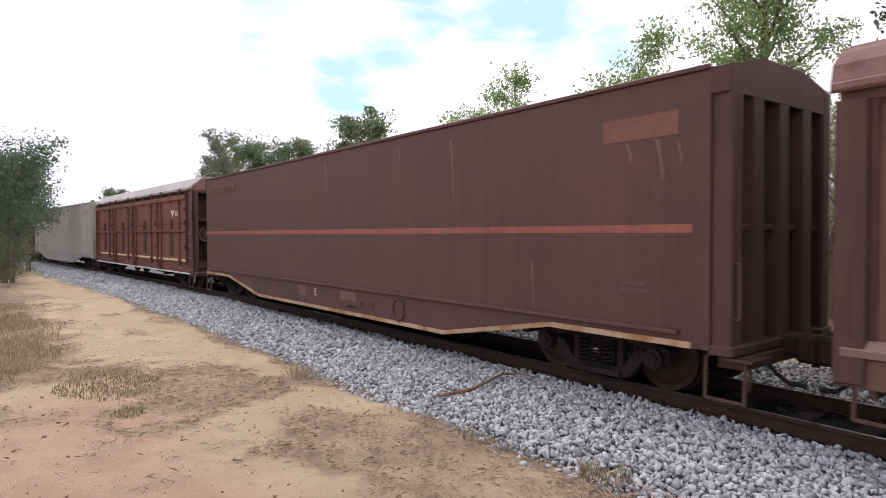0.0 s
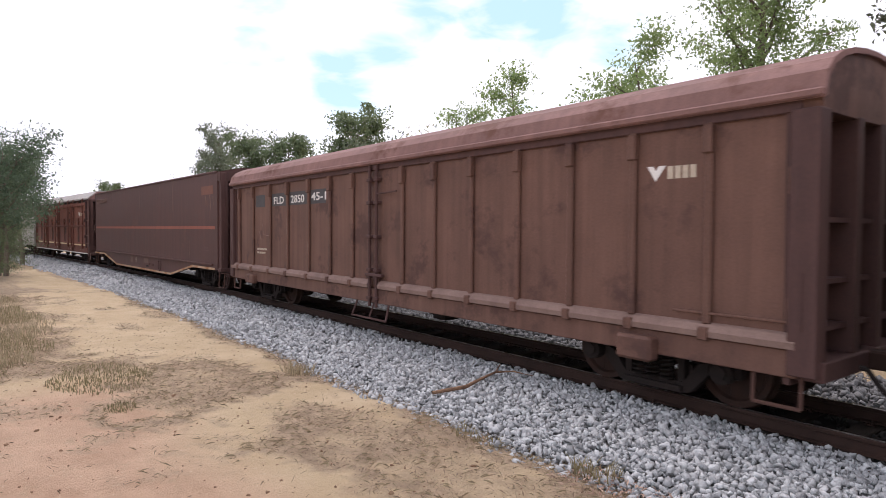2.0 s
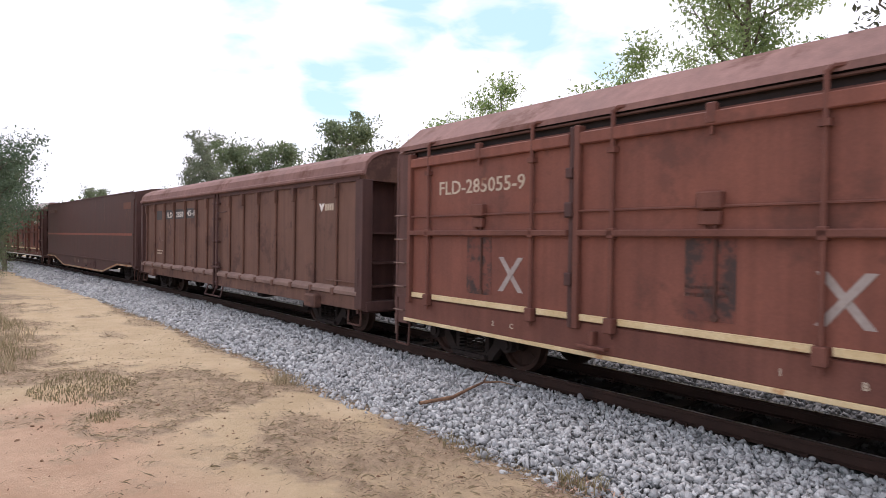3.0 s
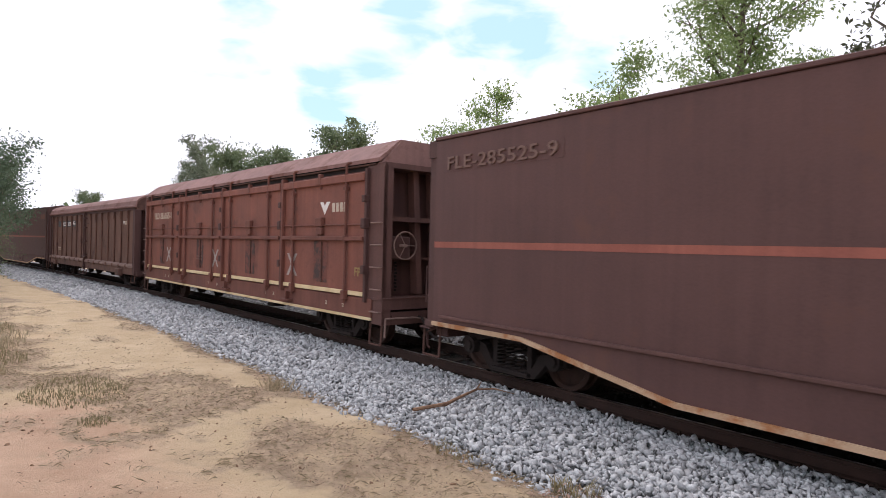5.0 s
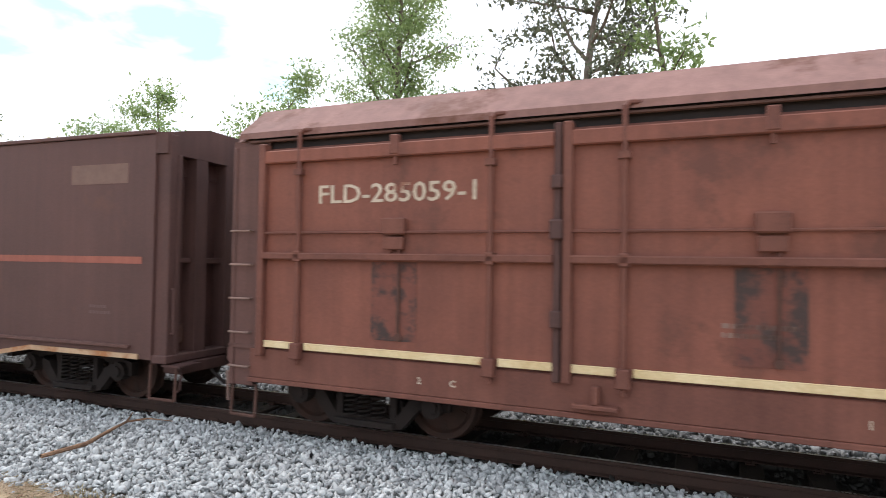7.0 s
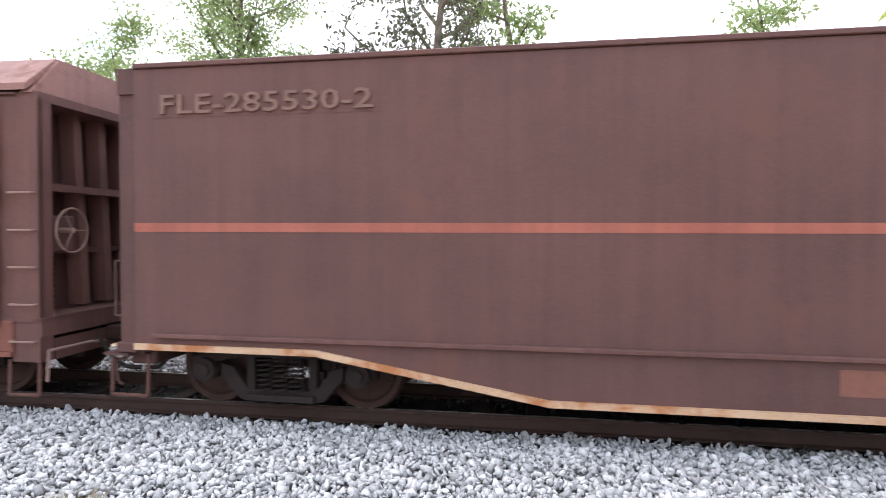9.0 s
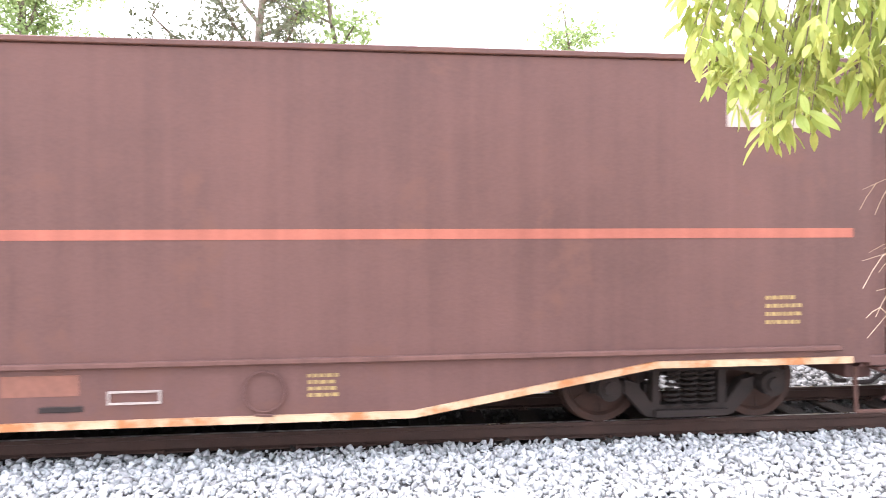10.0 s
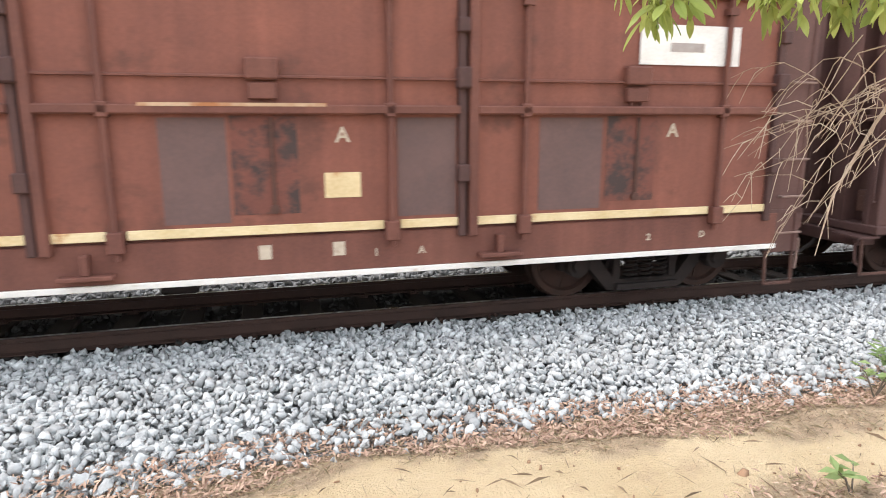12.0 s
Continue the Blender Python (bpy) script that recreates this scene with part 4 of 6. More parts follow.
                if bright:
                    fresh = {0: ((a + 0.02, r1 - 0.05), (mid + 0.33, r2 - 0.16)), 1: ((mid + 0.1, mid + 0.62),), 2: ((mid - 0.8, mid - 0.3), (r2 + 0.06, b - 0.02)), 3: ((mid - 0.95, mid - 0.32),)}
                    for fa, fb in fresh[i]:
                        plate("repaint", fa, fb, 1.06, 1.9, yb - 0.015, M["primer"], d, "grey-brown touched-up paint")
                if i in crosses:
                    bm = B()
                    for sg in (-1, 1):
                        big = 1.3 if variant == 2 else 0.84
                        q = [(-0.22 * sg - 0.055, -0.27), (-0.22 * sg + 0.055, -0.27), (0.22 * sg + 0.055, 0.27), (0.22 * sg - 0.055, 0.27)]
                        q = [(u * big, v * big) for u, v in q]
                        cx = a + (0.36 if i == 3 else 0.3 if variant == 2 else 2.75 if i == 1 else mid - a + 0.62)
                        prism(bm, [(u + cx, z + 1.42) for u, z in q], yb - 0.019 - 0.003 * sg, yb - 0.014)
                    part("chalk_cross", bm, M["pale" if variant == 1 else "ochre"], d, "large painted cross mark")
        for e in edges:
            for k, wd in ((-0.045, 0.05), (0.05, 0.06)):
                if abs(e) > 6 and k * e > 0:
                    continue
                bm = B()
                box(bm, e + k - wd / 2 - 0.01, e + k + wd / 2 + 0.01, *f(FW - 0.03, FW + (0.09 if k > 0 else 0.06)), 0.86, 3.2, 0.01)
                if k < 0:
                    box(bm, e + k - 0.06, e + k + 0.06, *f(FW, FW + 0.12), 2.14, 2.32, 0.015)
                    box(bm, e + k - 0.05, e + k + 0.05, *f(FW, FW + 0.11), 2.6, 2.72, 0.01)
                    box(bm, e + k - 0.05, e + k + 0.05, *f(FW, FW + 0.11), 1.35, 1.5, 0.01)
                part("door_post", bm, frame_m if k > 0 else M["end"], w)
        # ladder bays at both ends
        for t in (-1, 1):
            bm = B()
            xa, xb = sorted((t * 6.82, t * FL))
            box(bm, xa, xb, *f(FW - 0.06, FW - 0.02), 0.5, 3.2, 0.006)
            box(bm, min(t * (FL - 0.06), t * FL), max(t * (FL - 0.06), t * FL), *f(FW - 0.2, FW), 0.5, 3.2, 0.006)
            part("corner_panel", bm, M["corner"], w)
            for z in (0.72, 1.1, 1.48, 1.86, 2.24):
                bm = B()
                pipe(bm, [(xa + 0.03, s * (FW - 0.02), z), (xa + 0.03, s * (FW + 0.05), z), (xb - 0.03, s * (FW + 0.05), z), (xb - 0.03, s * (FW - 0.02), z)], 0.012, 6)
                part("rung", bm, M["dusty"], w)
            stirrup(w, t * (FL - 0.2), s * (FW - 0.04), 0.52, 0.34, 0.36)
    # roof: hipped sheet with a turned-down eave
    roof = B()
    prism(roof, [(-FW - 0.03, 3.28), (-FW - 0.03, 3.35), (-FW + 0.4, 3.7), (FW - 0.4, 3.7), (FW + 0.03, 3.35), (FW + 0.03, 3.28), (FW - 0.02, 3.32), (FW - 0.43, 3.65), (-FW + 0.43, 3.65), (-FW + 0.02, 3.32)], -7.05, 7.05, "x")
    bmesh.ops.triangulate(roof, faces=[f2 for f2 in roof.faces if len(f2.verts) > 4])
    part("roof", roof, M["roof_grey" if variant == 3 else "roof"], w, "weathered grey sheet roof" if variant == 3 else "dusty pink-brown sheet roof")
    for t in (-1, 1):
        bm = B()
        prism(bm, [(-FW, 3.26), (-FW + 0.39, 3.67), (FW - 0.39, 3.67), (FW, 3.26)], t * 6.96, t * 7.09, "x")
        part("gable", bm, M["roof"], w)
        bm = B()
        xi = t * (FL - 0.5)
        box(bm, min(xi, xi + t * 0.05), max(xi, xi + t * 0.05), -FW + 0.05, FW - 0.05, 0.6, 3.26)
        part("end_wall", bm, end_m, w)
        for y in (-0.3, 0.12):
            bm = B()
            prism(bm, [(y - 0.06, 3.22), (y + 0.06, 3.22), (y + 0.2, 1.0), (y + 0.08, 1.0)], xi + t * 0.12, xi + t * 0.3, "x")
            part("end_strut", bm, M["corner"], w)
        for y in (-FW + 0.04, 0.62, FW - 0.1):
            bm = B()
            box(bm, min(xi, t * FL), max(xi, t * FL), y - 0.03, y + 0.04, 0.95, 3.22)
            part("end_post", bm, M["corner"], w)
        bm = B()
        box(bm, min(xi, t * FL), max(xi, t * FL), -FW + 0.02, FW - 0.02, 3.18, 3.27)
        box(bm, min(xi, t * (FL - 0.1)), max(xi, t * (FL - 0.1)), -FW + 0.02, FW - 0.02, 2.28, 2.36)
        box(bm, min(xi, t * (FL - 0.3)), max(xi, t * (FL - 0.3)), -FW + 0.02, FW - 0.02, 1.6, 1.66)
        part("end_rail", bm, M["corner"], w)
        bm = B()
        box(bm, min(xi, t * (FL + 0.02)), max(xi, t * (FL + 0.02)), -FW, FW, 0.92, 0.96)
        box(bm, min(t * (FL - 0.02), t * (FL + 0.02)), max(t * (FL - 0.02), t * (FL + 0.02)), -FW, FW, 0.76, 0.94)
        box(bm, min(xi, t * FL), max(xi, t * FL), -0.9, 0.9, 0.5, 0.72)
        part("end_platform", bm, M["corner"], w)
        bm = ring(B(), 0, 0, 0, 0.24, 0.011)
        for k in range(3):
            a = k * 2.1
            rod(bm, (0, 0, 0), (0.24 * math.cos(a), 0, 0.24 * math.sin(a)), 0.007, 5)
        rod(bm, (0, -0.02, 0), (0, 0.2, 0), 0.03, 8)
        if t > 0:
            part("brake_wheel", bm, M["dusty"], w, "round steel brake handwheel", pose(t * (FL + 0.02), -0.66, 1.86, 0, 0, 90))
            bm = box(B(), min(xi, t * (FL - 0.12)), max(xi, t * (FL - 0.12)), -0.86, -0.44, 1.62, 2.02, 0.02)
            part("brake_box", bm, end_m, w)
            bm = B()
            for k in range(9):
                box(bm, t * (FL - 0.2) - 0.015, t * (FL - 0.2) + 0.015, -0.72 + 0.01 * (k % 2), -0.69 + 0.01 * (k % 2), 1.06 + k * 0.06, 1.1 + k * 0.06)
            part("brake_chain", bm, M["bogie"], w)
        else:
            bm.free()
        bm = B()
        pipe(bm, [(t * (FL + 0.04), -FW + 0.05, 0.3), (t * (FL + 0.06), -FW + 0.05, 0.62), (t * (FL + 0.1), -0.5, 0.62), (t * (FL + 0.06), -0.2, 0.58)], 0.016, 6)
        part("uncoupling_lever", bm, M["dusty"], w)
        coupler(w, t * FL, t)
        bogie(w, t * 5.5)
    y = yb - 0.016
    if number:
        words(number, text_x, y - 0.002, 2.53, 0.2, M["letter"], w, 1.8)
    bars(-2.62 if bright else -1.9 if variant == 1 else -2.0, 1.42, y, 0.5, 2, M["dusty"], w, 0.04, 0.075, variant)
    for x, c in ((-4.75, "2"), (-4.4, "C"), (-1.0, "1"), (-0.35, "B"), (2.6, "1"), (3.0, "A"), (5.3, "2"), (5.9, "D")):
        words(c, x, yb - 0.012, 0.72, 0.065, M["letter"], w)
    if bright:
        words("C", -4.45, y - 0.004, 1.74, 0.12, M["letter"], w)
        words("B", -1.05, y - 0.004, 1.74, 0.13, M["letter"], w)
        words("A", 2.3, y - 0.004, 1.7, 0.13, M["letter"], w)
        words("A", 5.45, y - 0.004, 1.72, 0.13, M["letter"], w)
        plate("paper_notice", 2.2, 2.5, 1.24, 1.45, y - 0.003, M["yellow"], w, "yellowed paper notice")
        plate("white_notice", 5.1, 6.18, 2.38, 2.74, yb - 0.03, M["white"], w, "white rectangular notice board")
        plate("notice_text", 5.42, 5.78, 2.5, 2.58, yb - 0.034, M["pale"], w, "faint grey writing bar")
        plate("cream_strip", 0.83, 2.23, 1.985, 2.012, yb - 0.101, M["trim"], w, "rubbed cream strip on the door bar", 0.003)
        for x in (1.69, 2.3):
            plate("small_label", x - 0.05, x + 0.05, 0.74, 0.86, yb - 0.011, M["letter"], w, "small pale stencilled label")
        bm = box(B(), -1.98, -1.56, yb - 0.06, yb - 0.02, 1.32, 1.98, 0.02)
        part("cover_plate", bm, M["fld_frame"], w, "hanging rectangular cover plate")
        bm = B()
        for sx in (-1.91, -1.72):
            prism(bm, [(sx, 1.86), (sx + 0.06, 1.93), (sx + 0.14, 1.9), (sx + 0.06, 1.88)], yb - 0.064, yb - 0.06)
        part("chalk_marks", bm, M["letter"], w, "white painted marks")
    if variant in (1, 3):
        # the owner's mark: a plain V-shaped shape and four bars
        bm = B()
        prism(bm, [(5.02, 2.66), (5.14, 2.66), (5.2, 2.58), (5.26, 2.66), (5.4, 2.66), (5.2, 2.42)], y - 0.003, y)
        part("owner_mark", bm, M["white"], w, "white V-shaped mark")
        bm = B()
        for k in range(4):
            box(bm, 5.48 + k * 0.14, 5.58 + k * 0.14, y - 0.003, y, 2.46, 2.63)
        part("owner_mark", bm, M["letter"], w, "white block lettering bars")
        if variant == 1:
            words("FP", 6.3, y - 0.003, 1.3, 0.16, M["ochre"], w, 0.2)
    bars(6.92, 1.5, -FW + 0.02, 0.2, 4, M["ochre"], w, 0.03, 0.06, 7)
    brake_gear(w, 0.4)
    return w


RA, RB = 7.0, 7.3         # how far the ribbed wagon reaches each way


def ribbed_wagon(off):
    """The older wagon with upright ribs and an arched roof."""
    w = thing("ribbed_wagon", "dusty brown ribbed freight wagon with an arched sheet roof", off)
    m = M["fld_rib"]
    y0 = HW - 0.05
    for s in (-1, 1):
        f = (lambda a, b: (s * a, s * b) if s > 0 else (s * b, s * a))
        bm = box(B(), -RA, RB, *f(y0 - 0.06, y0), 0.8, 3.02)
        part("side_wall", bm, m, w)
        bm = box(B(), -RA, RB, *f(y0 - 0.02, y0 + 0.05), 0.57, 0.82, 0.01)
        part("sill", bm, M["fld_rib"], w)
        bm = B()
        prism(bm, [(s * y0, 0.83), (s * (y0 + 0.09), 0.83), (s * (y0 + 0.1), 0.89), (s * (y0 + 0.05), 0.95), (s * y0, 0.97)], -RA, 0.08, "x")
        prism(bm, [(s * y0, 0.83), (s * (y0 + 0.09), 0.83), (s * (y0 + 0.1), 0.89), (s * (y0 + 0.05), 0.95), (s * y0, 0.97)], 0.42, RB, "x")
        part("door_rail", bm, M["dusty"], w, "dust-covered lower door rail")
        bm = box(B(), -RA, RB, *f(y0, y0 + 0.04), 2.9, 3.02, 0.01)
        part("upper_rail", bm, M["end"], w)
        ribs = [-6.5, -5.55, -4.47, -3.48, -2.42, -1.46, -0.56, 1.1, 1.97, 2.86, 3.8, 4.7, 5.58, 6.45]
        for x in ribs:
            bm = box(B(), x - 0.045, x + 0.045, *f(y0, y0 + 0.055), 0.95, 2.92, 0.018)
            box(bm, x - 0.05, x + 0.05, *f(y0, y0 + 0.085), 2.62, 2.9, 0.012)
            box(bm, x - 0.05, x + 0.05, *f(y0, y0 + 0.12), 0.8, 0.93, 0.012)
            part("rib", bm, m, w)
        for x in (0.13, 0.36):
            bm = B()
            rod(bm, (x, s * (y0 + 0.07), 0.5), (x, s * (y0 + 0.07), 2.98), 0.03, 8)
            for z in (0.62, 1.0, 1.12, 1.7, 2.3, 2.7):
                box(bm, x - 0.06, x + 0.06, *f(y0, y0 + 0.11), z, z + 0.06, 0.01)
            part("lock_rod", bm, M["end"], w)
        bm = box(B(), 0.06, 0.6, *f(y0 + 0.05, y0 + 0.13), 1.04, 1.09, 0.01)
        part("lock_handle", bm, M["end"], w)
        bm = B()
        rod(bm, (0.4, s * (y0 + 0.08), 2.48), (1.0, s * (y0 + 0.08), 2.5), 0.014, 6)
        part("lock_stay", bm, M["end"], w)
        if s < 0:
            for x0, x1 in ((-5.5, -4.85), (-4.5, -3.53), (-3.51, -2.47), (-2.45, -1.68)):
                plate("number_patch", x0 + 0.08, x1, 2.39, 2.68, -y0, M["patch"], w, "dark slate painted patch")
            words("FLD", -4.32, -y0 - 0.006, 2.44, 0.17, M["white"], w, 0.56)
            words("2850", -3.36, -y0 - 0.006, 2.44, 0.17, M["white"], w, 0.68)
            words("45-1", -2.33, -y0 - 0.006, 2.46, 0.17, M["white"], w, 0.66)
            bars(-5.35, 1.35, -y0 - 0.001, 0.62, 2, M["letter"], w, 0.045, 0.09, 21)
            bm = B()
            pipe(bm, [(-4.9, -y0 - 0.002, 2.2), (-5.0, -y0 - 0.002, 1.95), (-4.93, -y0 - 0.002, 1.72), (-4.6, -y0 - 0.002, 1.7)], 0.008, 4)
            pipe(bm, [(-5.2, -y0 - 0.002, 1.8), (-5.1, -y0 - 0.002, 1.6)], 0.01, 4)
            part("scratch", bm, M["dusty"], w, "pale curved scratch marks")
            bm = B()
            prism(bm, [(5.74, 2.54), (5.81, 2.54), (5.84, 2.49), (5.88, 2.54), (5.96, 2.54), (5.84, 2.38)], -y0 - 0.003, -y0)
            part("owner_mark", bm, M["white"], w, "white V-shaped mark")
            bm = B()
            for k in range(4):
                box(bm, 5.98 + k * 0.085, 6.045 + k * 0.085, -y0 - 0.003, -y0, 2.4, 2.53)
            part("owner_mark", bm, M["letter"], w, "white block lettering bars")
            bm = B()
            for x, z0, z1 in ((-3.5, 1.2, 1.5), (-3.47, 1.7, 2.1), (-2.43, 1.35, 1.6)):
                prism(bm, [(x, z1), (x + 0.018, z1), (x + 0.014, z0), (x + 0.004, z0)], -y0 - 0.058, -y0 - 0.05)
            tagged(part("scrape", bm, M["dusty"], w, "pale run marks on the paint"), kind="stuff")
            for t in (-1, 1):
                for z in (1.05, 2.2):
                    bm = pipe(B(), [(t * (RA - 0.05 if t < 0 else RB - 0.08), -y0, z), (t * (RA - 0.05 if t < 0 else RB - 0.08), -y0 - 0.06, z), (t * (RA - 0.05 if t < 0 else RB - 0.08), -y0 - 0.06, z + 0.22), (t * (RA - 0.05 if t < 0 else RB - 0.08), -y0, z + 0.22)], 0.013, 6)
                    part("grab_iron", bm, m, w)
            bm = box(B(), 5.5, 5.93, -y0 - 0.2, -y0 - 0.02, 0.5, 0.76, 0.03)
            part("roller_box", bm, M["fld_rib"], w, "bulky dusty bracket under the sill")
            bm = box(B(), -5.75, -5.25, -y0 - 0.17, -y0 - 0.02, 0.52, 0.74, 0.03)
            part("roller_box", bm, M["fld_rib"], w, "bulky dusty bracket under the sill")
            bm = B()
            pipe(bm, [(-0.35, -y0 - 0.02, 0.6), (-0.4, -y0 - 0.12, 0.3), (0.75, -y0 - 0.12, 0.3), (0.7, -y0 - 0.02, 0.6)], 0.018, 6)
            pipe(bm, [(0.2, -y0 - 0.12, 0.3), (0.2, -y0, 0.6)], 0.016, 6)
            part("door_step", bm, M["end"], w, "long hanging door step")
            bm = rod(B(), (6.1, -y0 - 0.04, 1.06), (7.2, -y0 - 0.04, 1.06), 0.013, 6)
            part("hand_rail", bm, m, w)
    # arched roof with a lip
    n = 12
    arc = [(-(HW + 0.03) * math.cos(math.pi * i / n), 3.06 + 0.5 * math.sin(math.pi * i / n) ** 0.8) for i in range(n + 1)]
    inner = [(u * 0.97, z - 0.05) for u, z in arc][::-1]
    bm = prism(B(), [(arc[0][0], 2.99)] + arc + [(arc[-1][0], 2.99)] + inner, -RA - 0.1, RB + 0.2, "x")
    bmesh.ops.triangulate(bm, faces=[q for q in bm.faces if len(q.verts) > 4])
    part("roof", bm, M["roof"], w, "dusty pink-brown arched sheet roof")
    for s in (-1, 1):
        bm = box(B(), -RA - 0.09, RB + 0.19, *sorted((s * (HW + 0.0), s * (HW + 0.07))), 3.0, 3.075, 0.015)
        part("roof_lip", bm, M["roof"], w)
    for t in (-1, 1):
        RL = RA + 0.06 if t < 0 else RB + 0.17
        xi, xo = t * (RL - 0.3), t * (RL - 0.24)
        bm = prism(B(), [(u * 0.96, z - 0.03) for u, z in arc] + [(HW * 0.96, 0.5), (-HW * 0.96, 0.5)], xi, xo, "x")
        bmesh.ops.triangulate(bm, faces=[q for q in bm.faces if len(q.verts) > 4])
        part("end_wall", bm, M["end"], w)
        bm = prism(B(), [(u * 0.97, z - 0.02) for u, z in arc] + [(HW * 0.96, 2.9), (-HW * 0.96, 2.9)], xo, t * (RL - 0.01), "x")
        bmesh.ops.triangulate(bm, faces=[q for q in bm.faces if len(q.verts) > 4])
        part("gable", bm, M["fld_rib"], w)
        for yy, wd in ((-HW + 0.1, 0.14), (-0.28, 0.09), (0.28, 0.09), (HW - 0.1, 0.14)):
            bm = box(B(), min(xo, t * RL), max(xo, t * RL), yy - wd, yy + wd * 0.6, 0.6, 2.92, 0.01)
            part("end_post", bm, M["end"], w)
        for z in (0.98, 1.4, 1.95):
            bm = box(B(), min(xo, t * (RL - 0.06)), max(xo, t * (RL - 0.06)), -HW + 0.15, HW - 0.15, z, z + 0.045)
            part("end_shelf", bm, M["end"], w)
        bm = box(B(), min(xo, t * (RL + 0.04)), max(xo, t * (RL + 0.04)), -HW + 0.05, HW - 0.05, 0.56, 0.74, 0.01)
        part("buffer_beam", bm, M["end"], w)
        bm = pipe(B(), [(t * (RL - 0.12), -HW, 1.0), (t * (RL - 0.12), -HW - 0.04, 1.0), (t * (RL - 0.12), -HW - 0.04, 1.5), (t * (RL - 0.12), -HW, 1.5)], 0.012, 6)
        part("hand_rail", bm, M["end"], w)
        stirrup(w, t * (RL - 0.35), -HW + 0.05, 0.6, 0.42, 0.3)
        coupler(w, t * RL, t)
        bogie(w, 0.21 + t * 5.47)
    brake_gear(w, 0.42)
    return w


deep_wagon(-76.8, body="fle", letters=False)
door_wagon(-60.5, variant=5)
deep_wagon(-44.3, body="grey", stripe=False, old="pale", letters=False)
door_wagon(-28.1, variant=3)
deep_wagon(-11.6, "FLE-285517-7")
ribbed_wagon(4.68)
door_wagon(20.31, "FLD-285055-9", crosses=(0, 1, 3), variant=1)
deep_wagon(36.76, "FLE-285525-9", old="run")
door_wagon(53.18, "FLD-285059-1", white_sill=False, crosses=(2,), variant=2)
deep_wagon(69.29, "FLE-285530-2", old="pale")
door_wagon(85.53, "FLD-285073-7", variant=4, bright=True)
deep_wagon(101.7)

# ---------------------------------------------------------------- plants


def leaf_cloud(name, P, size, mat, seed, parent, droop=0.3, slim=0.45, label=""):
    """Many small bent leaves at the places P, in one mesh."""
    rng = np.random.default_rng(seed)
    n = len(P)
    R = turn_matrices(rng, n)
    tip = np.array([[0, 0, 0], [0.5, -slim * 0.5, 0.06], [1.0, 0, -droop * 0.4], [0.5, slim * 0.5, 0.06]])
    V = np.einsum("nij,vj->nvi", R, tip) * (size * rng.uniform(0.6, 1.35, n))[:, None, None] + P[:, None, :]
    F = (np.array([[0, 1, 2], [0, 2, 3]])[None] + (np.arange(n) * 4)[:, None, None]).reshape(-1, 3)
    me = bpy.data.meshes.new(name)
    me.vertices.add(n * 4)
    me.vertices.foreach_set("co", V.reshape(-1).astype(np.float32))
    me.loops.add(len(F) * 3)
    me.loops.foreach_set("vertex_index", F.reshape(-1).astype(np.int32))
    me.polygons.add(len(F))
    me.polygons.foreach_set("loop_start", np.arange(0, len(F) * 3, 3, dtype=np.int32))
    me.update(calc_edges=True)
    return put(name, me, mat, parent, label)


def limb(verts, faces, pts, radii, n=6):
    base = len(verts)
    for i, (p, r) in enumerate(zip(pts, radii)):
        d = (pts[min(i + 1, len(pts) - 1)] - pts[max(i - 1, 0)]).normalized()
        u = d.orthogonal().normalized()
        v = d.cross(u)
        for k in range(n):
            a = 2 * math.pi * k / n
            verts.append(tuple(p + (u * math.cos(a) + v * math.sin(a)) * r))
        if i:
            b = base + (i - 1) * n
            for k in range(n):
                k2 = (k + 1) % n
                faces.append((b + k, b + k2, b + n + k2, b + n + k))


